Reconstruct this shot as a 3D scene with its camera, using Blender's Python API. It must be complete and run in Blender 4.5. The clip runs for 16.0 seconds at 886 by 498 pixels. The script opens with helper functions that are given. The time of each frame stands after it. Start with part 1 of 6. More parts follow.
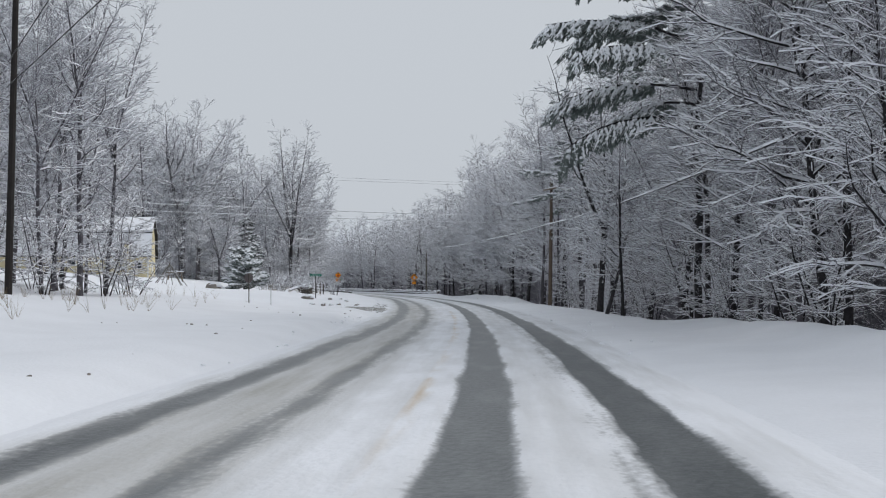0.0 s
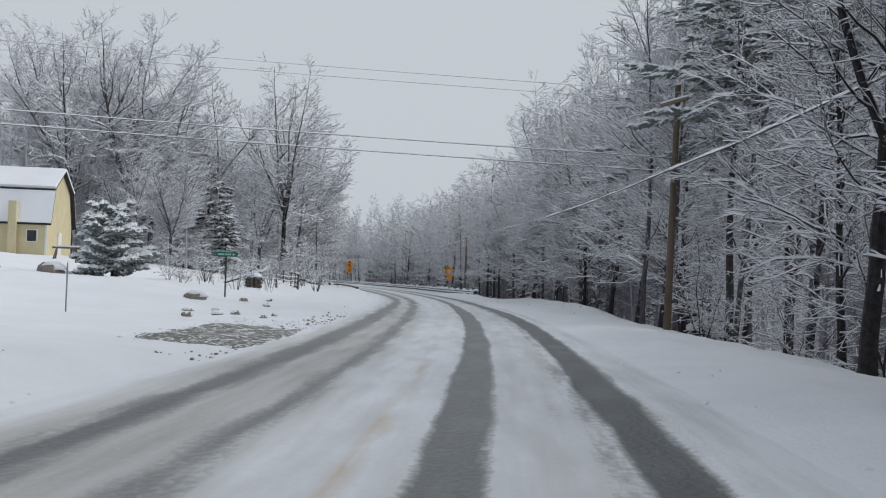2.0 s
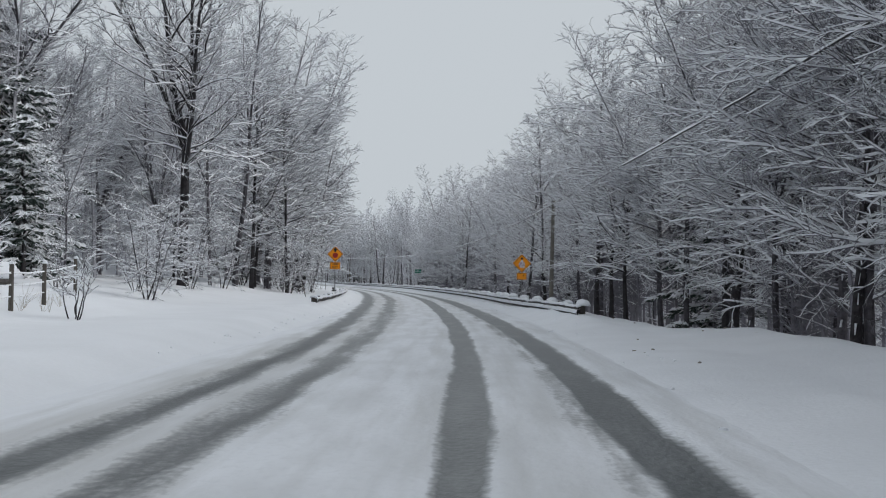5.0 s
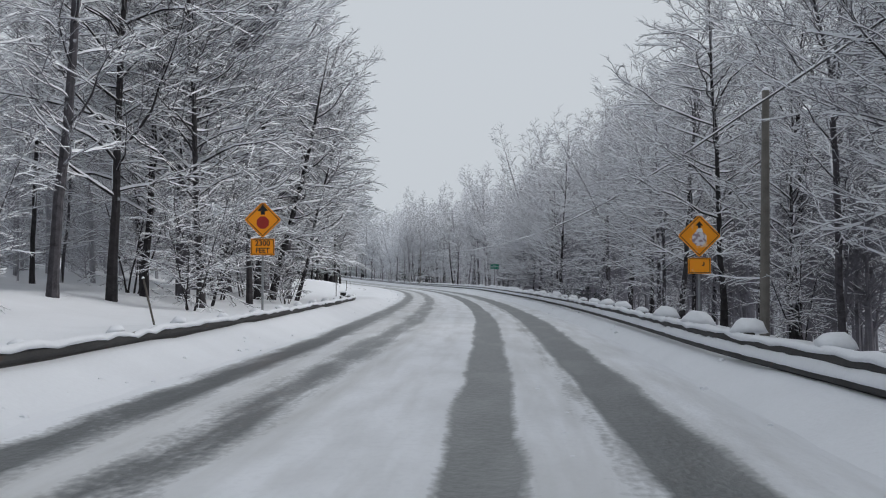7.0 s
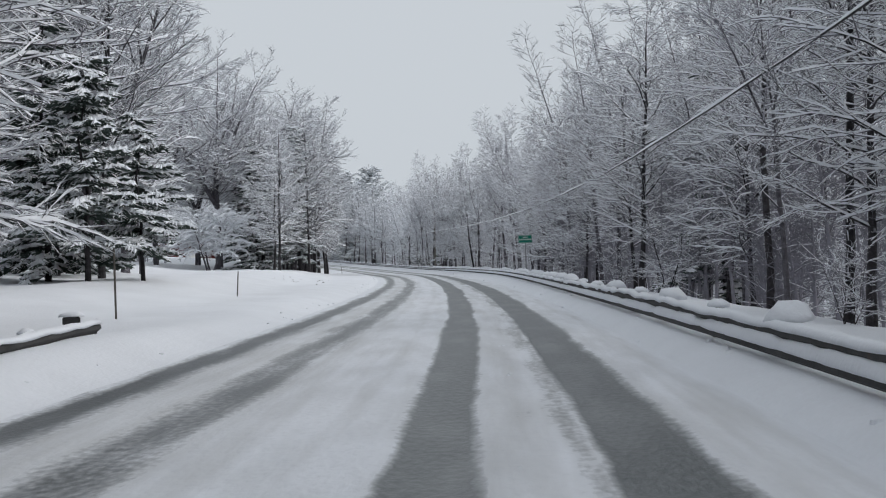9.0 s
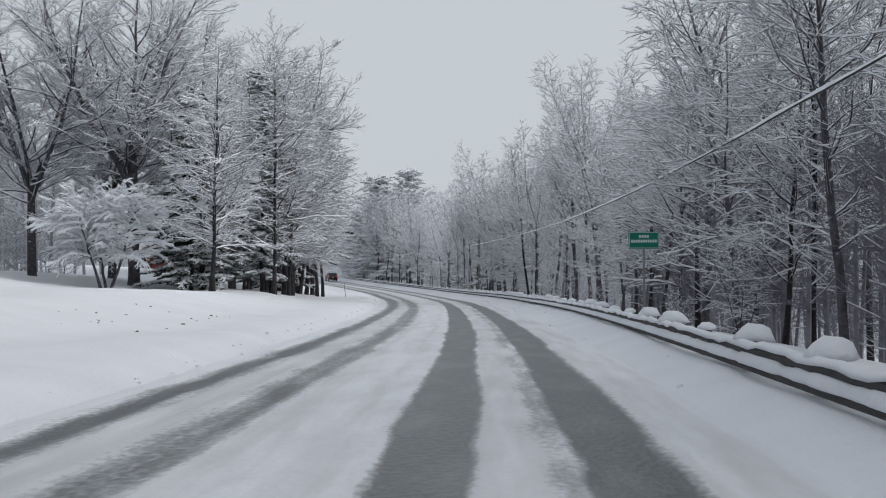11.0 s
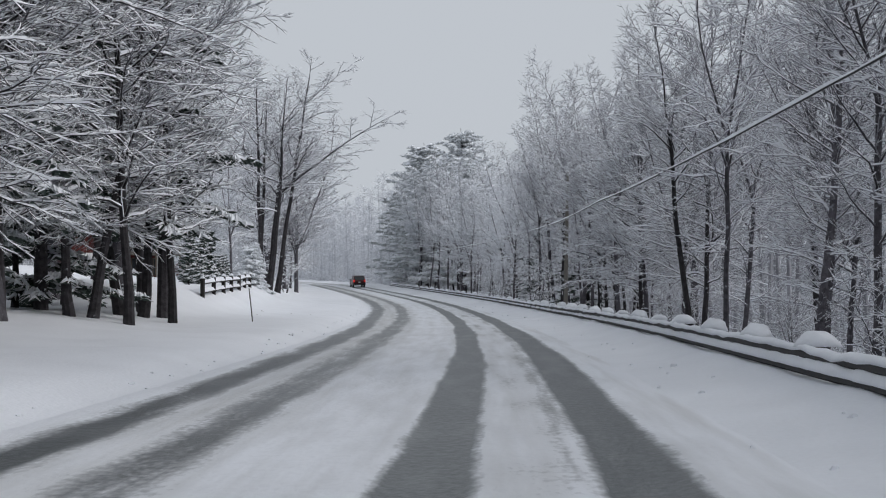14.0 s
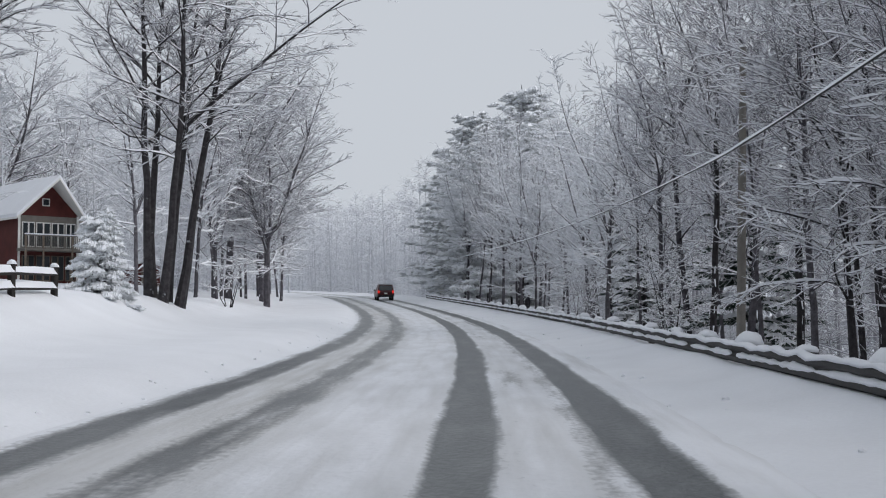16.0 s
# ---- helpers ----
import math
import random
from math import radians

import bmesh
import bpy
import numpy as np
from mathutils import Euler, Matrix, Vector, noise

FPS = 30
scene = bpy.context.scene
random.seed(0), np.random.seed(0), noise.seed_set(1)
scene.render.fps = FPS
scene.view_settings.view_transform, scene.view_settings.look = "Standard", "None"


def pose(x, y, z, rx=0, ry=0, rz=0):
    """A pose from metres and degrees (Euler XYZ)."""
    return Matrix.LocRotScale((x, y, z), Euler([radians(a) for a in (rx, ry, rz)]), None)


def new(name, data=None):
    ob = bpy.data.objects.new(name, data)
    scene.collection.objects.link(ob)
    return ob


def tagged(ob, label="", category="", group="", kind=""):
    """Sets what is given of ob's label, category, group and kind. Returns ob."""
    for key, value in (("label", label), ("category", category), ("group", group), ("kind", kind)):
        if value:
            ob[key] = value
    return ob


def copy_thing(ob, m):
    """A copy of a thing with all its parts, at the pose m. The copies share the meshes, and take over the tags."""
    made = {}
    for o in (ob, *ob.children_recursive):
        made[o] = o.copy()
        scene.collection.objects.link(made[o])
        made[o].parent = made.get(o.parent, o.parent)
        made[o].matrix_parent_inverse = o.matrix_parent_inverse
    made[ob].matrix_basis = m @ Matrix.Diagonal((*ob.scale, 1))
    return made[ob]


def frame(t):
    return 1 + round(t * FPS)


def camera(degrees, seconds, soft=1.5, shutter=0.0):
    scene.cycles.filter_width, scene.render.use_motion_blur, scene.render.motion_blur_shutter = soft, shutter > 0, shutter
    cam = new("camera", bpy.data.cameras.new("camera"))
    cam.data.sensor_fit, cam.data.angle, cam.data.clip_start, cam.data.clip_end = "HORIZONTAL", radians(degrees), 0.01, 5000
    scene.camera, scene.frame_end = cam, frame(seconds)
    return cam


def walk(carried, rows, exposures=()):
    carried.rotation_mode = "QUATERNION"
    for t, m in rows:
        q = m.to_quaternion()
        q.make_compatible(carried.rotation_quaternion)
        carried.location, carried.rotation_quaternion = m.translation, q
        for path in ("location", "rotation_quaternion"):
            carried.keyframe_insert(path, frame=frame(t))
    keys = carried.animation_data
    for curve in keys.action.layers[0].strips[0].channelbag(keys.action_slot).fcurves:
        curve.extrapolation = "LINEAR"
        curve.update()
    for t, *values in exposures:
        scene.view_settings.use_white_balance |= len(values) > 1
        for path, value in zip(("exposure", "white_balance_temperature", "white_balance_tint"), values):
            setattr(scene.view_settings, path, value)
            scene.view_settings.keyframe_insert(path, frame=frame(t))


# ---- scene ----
PATH = [
    (0.0, pose(0.000, 0.000, 1.500, 91.83, 0.14, -1.31)),
    (0.5, pose(0.873, 10.718, 1.500, 92.06, 0.23, -0.95)),
    (1.0, pose(1.610, 21.435, 1.500, 92.09, -0.30, 0.24)),
    (1.5, pose(2.194, 32.168, 1.500, 91.75, -1.53, 0.93)),
    (2.0, pose(2.628, 42.909, 1.500, 91.63, -1.99, 1.56)),
    (2.5, pose(2.951, 53.638, 1.500, 91.55, -1.47, 2.07)),
    (3.0, pose(3.124, 64.355, 1.500, 91.71, -1.73, 3.24)),
    (3.5, pose(3.064, 75.082, 1.500, 92.74, -2.26, 4.55)),
    (4.0, pose(2.827, 85.810, 1.500, 91.88, -1.36, 4.66)),
    (4.5, pose(2.445, 96.527, 1.500, 91.88, -0.91, 5.10)),
    (5.0, pose(1.910, 107.215, 1.500, 91.62, -0.97, 5.76)),
    (5.5, pose(1.206, 117.884, 1.500, 91.82, -0.93, 7.01)),
    (6.0, pose(0.327, 128.536, 1.500, 91.79, -0.56, 8.05)),
    (6.5, pose(-0.717, 139.176, 1.500, 91.73, -0.19, 9.06)),
    (7.0, pose(-1.907, 149.806, 1.500, 91.52, -0.17, 10.32)),
    (7.5, pose(-3.197, 160.435, 1.500, 91.32, 0.22, 10.23)),
    (8.0, pose(-4.532, 171.055, 1.500, 91.16, 0.98, 10.87)),
    (8.5, pose(-5.967, 181.621, 1.500, 90.97, 1.43, 11.58)),
    (9.0, pose(-7.543, 192.140, 1.500, 90.64, 2.12, 11.96)),
    (9.5, pose(-9.269, 202.631, 1.500, 90.69, 1.71, 12.14)),
    (10.0, pose(-11.128, 213.116, 1.500, 91.31, 1.19, 13.20)),
    (10.5, pose(-13.134, 223.592, 1.500, 91.53, 0.74, 14.03)),
    (11.0, pose(-15.284, 234.062, 1.500, 91.79, 0.42, 14.71)),
    (11.5, pose(-17.582, 244.525, 1.500, 91.96, -0.51, 15.94)),
    (12.0, pose(-19.958, 254.980, 1.500, 91.71, 0.07, 16.38)),
    (12.5, pose(-22.416, 265.434, 1.500, 91.75, 0.82, 16.40)),
    (13.0, pose(-24.975, 275.893, 1.500, 92.12, 0.70, 17.06)),
    (13.5, pose(-27.658, 286.355, 1.500, 92.10, 0.08, 17.81)),
    (14.0, pose(-30.435, 296.798, 1.500, 92.18, 0.35, 18.56)),
    (14.5, pose(-33.353, 307.192, 1.500, 92.31, 1.54, 19.51)),
    (15.0, pose(-36.447, 317.547, 1.500, 92.96, 1.42, 20.67)),
    (15.5, pose(-39.704, 327.908, 1.500, 92.90, 0.66, 21.18)),
    (16.0, pose(-43.128, 338.272, 1.500, 92.94, 0.20, 21.86)),
]
cam = camera(42.7, 16.0, soft=1.1)
walk(cam, PATH, [(0.0, 0.0, 6500, 11.5), (5.0, 0.0, 6500, 9.5), (7.5, 0.07, 6500, 11), (9.0, 0.07, 6500, 10.5), (12.0, 0.0, 6500, 11), (13.5, 0.0, 6480, 12), (14.0, -0.08, 6480, 12), (14.5, 0.0, 6480, 12), (16.0, 0.04, 6480, 12.5)])

# ---- daylight: overcast winter sky, soft wide sun ----
world = bpy.data.worlds.new("overcast_sky")
scene.world = world
world.use_nodes = True
wn, wl = world.node_tree.nodes, world.node_tree.links
wn.clear()
sky = wn.new("ShaderNodeTexSky")
sky.sky_type = "NISHITA"
sky.sun_disc = False
sky.sun_elevation = radians(38)
sky.sun_rotation = radians(100)
sky.dust_density = 6.0
hsv = wn.new("ShaderNodeHueSaturation")
hsv.inputs["Saturation"].default_value = 0.12
hsv.inputs["Value"].default_value = 0.05
cloud = wn.new("ShaderNodeMix")
cloud.data_type = "RGBA"
cloud.inputs[0].default_value = 0.86
cloud.inputs[7].default_value = (0.612, 0.662, 0.710, 1)
bg = wn.new("ShaderNodeBackground")
bg.inputs["Strength"].default_value = 1.0
wout = wn.new("ShaderNodeOutputWorld")
wl.new(sky.outputs[0], hsv.inputs["Color"])
wl.new(hsv.outputs[0], cloud.inputs[6])
wl.new(cloud.outputs[2], bg.inputs["Color"])
wl.new(bg.outputs[0], wout.inputs[0])

sun = new("sun", bpy.data.lights.new("sun", "SUN"))
sun.data.energy = 1.5
sun.data.angle = radians(35)
sun.data.color = (1.0, 0.98, 0.95)
sun.matrix_world = pose(60, 0, 60, -12, 52, 0)


# ---- the road's line: s metres along it, off metres to the right ----
H0, RADIUS = radians(-4.5), 830.0
KNOTS = ((-100, -0.6), (72, 0.56), (245, -0.53), (385, 0.55), (600, -8.5), (3000, -8.5))


def wander(s):
    for (a, va), (b, vb) in zip(KNOTS, KNOTS[1:]):
        if s <= b:
            f = min(max((s - a) / (b - a), 0), 1)
            f = f * f * (3 - 2 * f)
            return va * (1 - f) + vb * f
    return KNOTS[-1][1]


def heading(s):
    return H0 + min(max(s, -250), 620) / RADIUS


def at(s, off):
    """World x, y of a place s along the road and off to its right."""
    sc = min(max(s, -250), 620)
    h = heading(s)
    x = (math.cos(h) - math.cos(H0)) * RADIUS
    y = (math.sin(h) - math.sin(H0)) * RADIUS
    x += -math.sin(h) * (s - sc)
    y += math.cos(h) * (s - sc)
    near = min(max(off, -90), 90)
    x += (wander(s) + near) * math.cos(h)
    y += (wander(s) + near) * math.sin(h)
    far = off - near
    return x + far * math.cos(radians(9)), y + far * math.sin(radians(9))


def ramp(v, pts):
    for (a, va), (b, vb) in zip(pts, pts[1:]):
        if v <= b:
            f = min(max((v - a) / (b - a), 0), 1)
            f = f * f * (3 - 2 * f)
            return va * (1 - f) + vb * f
    return pts[-1][1]


def lift(s):
    """The road climbs beyond the chalet."""
    return 0.000132 * max(0, min(s, 480) - 340) ** 2 + 0.02 * max(0, min(s, 800) - 480)


RAIL = ((148, 4.2), (172, 3.15), (222, 3.15), (300, 4.4), (350, 5.1), (700, 5.1))


def rail_off(s):
    return ramp(s, RAIL)


ROAD_L, ROAD_R = -5.6, 2.9
LEFT = ((-400, 14.0), (-90, 6.5), (-60, 4.6), (-32, 2.5), (-16, 1.0), (-9, 0.38), (-7.2, 0.36), (-6.4, 0.30), (-5.2, -0.03))
RIGHT = ((2.6, -0.03), (3.2, 0.03), (4.7, 0.08), (6.0, 0.05), (7.6, -0.10), (8.8, -0.35), (12, -1.7), (18, -2.6), (40, -3.0), (90, -2.0), (400, 10.0))


def ground_z(s, off):
    up = lift(s)
    if off < -5.2:
        z = ramp(off, LEFT)
        z *= 1 - 0.8 * ramp(s, ((59, 0), (65, 1), (82, 1), (90, 0))) * ramp(off, ((-22, 0), (-14, 1)))
        if -30 < off < -6:
            z += 0.35 * ramp(s, ((225, 0), (240, 1), (300, 1), (340, 0.2))) * ramp(off, ((-30, 0), (-14, 1), (-8, 0)))
        z += 0.13 * ramp(s, ((150, 0), (160, 1), (212, 1), (220, 0))) * math.exp(-(((off + 6.7) / 0.6) ** 2))
        z += ramp(s, ((343, 0), (358, 1), (385, 0.9), (410, 0.3), (450, 0))) * ramp(off, ((-14.5, 1), (-11.0, 0)))
    elif off > 2.6:
        z = ramp(off, RIGHT)
        z += 0.5 * ramp(s, ((24, 1.5), (38, 0.9), (52, 0), (100, 0), (114, 1), (138, 1), (150, 0))) * math.exp(-(((off - 8.0) / 1.5) ** 2))
        if s > 130:
            z += ramp(s, ((138, 0), (150, 0.34), (172, 0.24), (340, 0.22))) * math.exp(-(((off - rail_off(s) - 0.05) / 0.8) ** 2))
    else:
        return up - 0.03
    edge = min(1.0, (-5.2 - off if off < 0 else off - 2.6) / 2.0)
    x, y = at(s, off)
    z += edge * 0.10 * noise.noise((x * 0.35, y * 0.35, 0)) + edge * 0.04 * noise.noise((x * 1.3, y * 1.3, 5))
    z += min(1.0, max(0, abs(off) - 8) / 8) * 0.35 * noise.noise((x * 0.07, y * 0.07, 9))
    return z + up


# ---- materials ----
def material(name, base, rough=0.8, metal=0.0, spread=0.25, scale=3.0, fine=40.0, bump=0.2, dist=0.02, second=None, cover=None, cover_amount=0.5, random_value=0.0, spec=0.3):
    """A node material: base colour varied at two scales, relief, an optional second colour in patches."""
    m = bpy.data.materials.new(name)
    m.use_nodes = True
    n, l = m.node_tree.nodes, m.node_tree.links
    b = n["Principled BSDF"]
    b.inputs["Roughness"].default_value = rough
    b.inputs["Metallic"].default_value = metal
    b.inputs["Specular IOR Level"].default_value = spec
    co = n.new("ShaderNodeTexCoord")
    big, small = n.new("ShaderNodeTexNoise"), n.new("ShaderNodeTexNoise")
    big.inputs["Scale"].default_value, small.inputs["Scale"].default_value = scale, fine
    big.inputs["Detail"].default_value, small.inputs["Detail"].default_value = 4, 3
    l.new(co.outputs["Object"], big.inputs["Vector"])
    l.new(co.outputs["Object"], small.inputs["Vector"])
    add = n.new("ShaderNodeMath")
    add.operation = "MULTIPLY_ADD"
    add.inputs[1].default_value = 0.5
    l.new(small.outputs["Fac"], add.inputs[0])
    l.new(big.outputs["Fac"], add.inputs[2])
    rmp = n.new("ShaderNodeMapRange")
    rmp.inputs["From Min"].default_value, rmp.inputs["From Max"].default_value = 0.45, 1.05
    rmp.inputs["To Min"].default_value, rmp.inputs["To Max"].default_value = 1 - spread, 1 + spread
    l.new(add.outputs[0], rmp.inputs["Value"])
    col = n.new("ShaderNodeMix")
    col.data_type, col.blend_type = "RGBA", "MULTIPLY"
    col.inputs[0].default_value = 1.0
    col.inputs[6].default_value = (*base, 1)
    l.new(rmp.outputs[0], col.inputs[7])
    out = col.outputs[2]
    if random_value:
        info = n.new("ShaderNodeObjectInfo")
        r2 = n.new("ShaderNodeMapRange")
        r2.inputs["To Min"].default_value, r2.inputs["To Max"].default_value = 1 - random_value, 1 + random_value
        l.new(info.outputs["Random"], r2.inputs["Value"])
        c2 = n.new("ShaderNodeMix")
        c2.data_type, c2.blend_type = "RGBA", "MULTIPLY"
        c2.inputs[0].default_value = 1.0
        l.new(out, c2.inputs[6])
        l.new(r2.outputs[0], c2.inputs[7])
        out = c2.outputs[2]
    if second:
        pn = n.new("ShaderNodeTexNoise")
        pn.inputs["Scale"].default_value = second[1]
        pn.inputs["Detail"].default_value = 5
        l.new(co.outputs["Object"], pn.inputs["Vector"])
        pr = n.new("ShaderNodeMapRange")
        pr.inputs["From Min"].default_value, pr.inputs["From Max"].default_value = second[2], second[2] + 0.08
        l.new(pn.outputs["Fac"], pr.inputs["Value"])
        pc = n.new("ShaderNodeMix")
        pc.data_type = "RGBA"
        l.new(pr.outputs[0], pc.inputs[0])
        l.new(out, pc.inputs[6])
        pc.inputs[7].default_value = (*second[0], 1)
        out = pc.outputs[2]
    l.new(out, b.inputs["Base Color"])
    bp = n.new("ShaderNodeBump")
    bp.inputs["Strength"].default_value, bp.inputs["Distance"].default_value = bump, dist
    l.new(add.outputs[0], bp.inputs["Height"])
    l.new(bp.outputs[0], b.inputs["Normal"])
    return m


SNOW = material("snow", (0.80, 0.82, 0.86), 0.6, spread=0.05, scale=0.5, fine=14, bump=0.5, dist=0.05)
TREE_SNOW = material("tree_snow", (0.83, 0.85, 0.885), 0.7, spread=0.06, scale=2, fine=20, bump=0.2)
BARK = material("bark", (0.036, 0.033, 0.036), 0.9, spread=0.7, scale=5, fine=26, bump=1.0, dist=0.04, second=((0.45, 0.47, 0.50), 3.2, 0.69), random_value=0.3)
# bark lightened in its base colour for haze, with patches of stuck snow
SNOW_HAZE_BARK = material("snow_and_haze_grey_bark", (0.085, 0.080, 0.090), 0.9, spread=0.6, scale=5, fine=26, bump=0.9, dist=0.04, second=((0.50, 0.52, 0.56), 3.0, 0.64), random_value=0.25)
# distance haze put into the twig colour; also whitens the snowy ornamental tree
SNOW_HAZE_TWIG = material("snow_and_haze_pale_twigs", (0.54, 0.555, 0.59), 0.9, spread=0.25, scale=2, fine=20, bump=0.1)
# a lighter copy of the twig bark: distance haze in the colour
HAZE_GREY_TWIG = material("haze_greyed_twig_bark", (0.225, 0.220, 0.250), 0.9, spread=0.35, scale=3, fine=30, bump=0.1, random_value=0.25)
# background woods lightened in base colour to stand for haze
HAZE_TWIG = material("haze_paled_saplings", (0.37, 0.37, 0.40), 0.9, spread=0.3, scale=2, fine=20, bump=0.1)
TWIG = material("twig_bark", (0.155, 0.150, 0.168), 0.9, spread=0.35, scale=3, fine=30, bump=0.1, random_value=0.3)
NEEDLES = material("conifer_needles", (0.048, 0.068, 0.058), 0.7, spread=0.4, scale=4, fine=40, bump=0.2, random_value=0.2)
# whitened for haze on the far pines, for snow on the young spruce
SNOW_HAZE_NEEDLES = material("snow_and_haze_pale_needles", (0.62, 0.64, 0.65), 0.8, spread=0.4, scale=4, fine=40, bump=0.2, random_value=0.15)
POLE_GREY = material("silvered_pole_wood", (0.17, 0.16, 0.145), 0.9, spread=0.25, scale=3, fine=30, bump=0.3)
POLE_DARK = material("creosoted_pole_wood", (0.022, 0.019, 0.018), 0.85, spread=0.3, scale=3, fine=30, bump=0.3)
POLE_BROWN = material("brown_pole_wood", (0.112, 0.086, 0.066), 0.9, spread=0.35, scale=1.2, fine=30, bump=0.3, second=((0.13, 0.10, 0.08), 1.3, 0.55))
WOOD = material("weathered_wood", (0.15, 0.120, 0.095), 0.85, spread=0.35, scale=2, fine=30, bump=0.4)
GREY_WOOD = material("grey_post_wood", (0.10, 0.090, 0.08), 0.9, spread=0.3, scale=4, fine=40, bump=0.4)
STEEL = material("weathered_rail_steel", (0.052, 0.050, 0.050), 0.75, 0.0, spread=0.35, scale=1.5, fine=25, bump=0.15, second=((0.085, 0.055, 0.04), 3, 0.66))
GALV = material("galvanised_steel", (0.30, 0.31, 0.32), 0.45, 0.6, spread=0.2, scale=5, fine=50, bump=0.05)
ORANGE = material("orange_sign_sheeting", (1.0, 0.34, 0.008), 0.4, spread=0.06, scale=3, fine=30, bump=0.02)
ORANGE_SNOWY = material("orange_sign_sheeting_with_stuck_snow", (1.0, 0.36, 0.02), 0.5, spread=0.06, scale=3, fine=30, bump=0.05, second=((0.85, 0.62, 0.38), 3.5, 0.58))
BLACK = material("black_sign_print", (0.015, 0.015, 0.016), 0.5, spread=0.2, scale=8, fine=50, bump=0.02)
SIGN_RED = material("red_sign_print", (0.36, 0.03, 0.02), 0.5, spread=0.1, scale=8, fine=50, bump=0.02)
FADED_PRINT = material("sign_print_under_snow", (0.34, 0.25, 0.28), 0.7, spread=0.2, scale=8, fine=50, bump=0.1, second=((0.74, 0.70, 0.74), 9.0, 0.45))
SIGN_BACK = material("weathered_sign_back", (0.10, 0.085, 0.088), 0.7, spread=0.25, scale=3, fine=30, bump=0.05)
YARD_NEEDLES = material("snowy_yard_needles", (0.17, 0.20, 0.19), 0.8, spread=0.4, scale=4, fine=40, bump=0.2)
GREEN = material("green_sign_sheeting", (0.008, 0.17, 0.12), 0.4, spread=0.1, scale=3, fine=40, bump=0.02)
WHITE_PRINT = material("white_sign_print", (0.62, 0.68, 0.66), 0.5, spread=0.1, scale=8, fine=50, bump=0.02)
YELLOW_WALL = material("yellow_clapboard", (0.60, 0.53, 0.34), 0.75, spread=0.10, scale=1.2, fine=25, bump=0.2)
TRIM_WHITE = material("white_trim_paint", (0.72, 0.72, 0.70), 0.6, spread=0.08, scale=2, fine=30, bump=0.05)
ROOF_DARK = material("dark_roof", (0.035, 0.034, 0.035), 0.8, spread=0.3, scale=2, fine=20, bump=0.3)
RED_WALL = material("dark_red_siding", (0.085, 0.020, 0.017), 0.75, spread=0.25, scale=1.5, fine=25, bump=0.25)
GLASS_DARK = material("window_glass", (0.03, 0.035, 0.04), 0.08, spread=0.2, scale=1, fine=10, bump=0.0, spec=0.6)
STONE = material("field_stone", (0.22, 0.20, 0.18), 0.9, spread=0.3, scale=3, fine=20, bump=0.6, dist=0.04)
MUD = material("muddy_slush", (0.15, 0.148, 0.132), 0.6, spread=0.4, scale=1.5, fine=9, bump=1.0, dist=0.05, second=((0.72, 0.73, 0.75), 6.0, 0.52))
GRASS = material("dry_grass", (0.24, 0.185, 0.12), 0.9, spread=0.3, scale=2, fine=20, bump=0.1)
CABLE = material("cable_black", (0.03, 0.03, 0.032), 0.6, spread=0.2, scale=2, fine=20, bump=0.05)
CAR_RED = material("dark_red_car_paint", (0.05, 0.008, 0.010), 0.3, 0.1, spread=0.15, scale=2, fine=15, bump=0.02, second=((0.45, 0.40, 0.38), 2.0, 0.66))
RUBBER = material("tyre_rubber", (0.02, 0.02, 0.021), 0.8, spread=0.2, scale=5, fine=30, bump=0.2)
LAMP_RED = material("tail_lamp_red", (0.55, 0.01, 0.01), 0.25, spread=0.05, scale=5, fine=30, bump=0.0)
node = LAMP_RED.node_tree.nodes["Principled BSDF"]
node.inputs["Emission Color"].default_value = (1.0, 0.05, 0.03, 1)
node.inputs["Emission Strength"].default_value = 0.6
# pale grey holds the fog over the distant rise
WOODS = material("far_haze_paled_woods", (0.42, 0.42, 0.44), 0.95, spread=0.35, scale=0.35, fine=2.0, bump=0.5, dist=0.5)


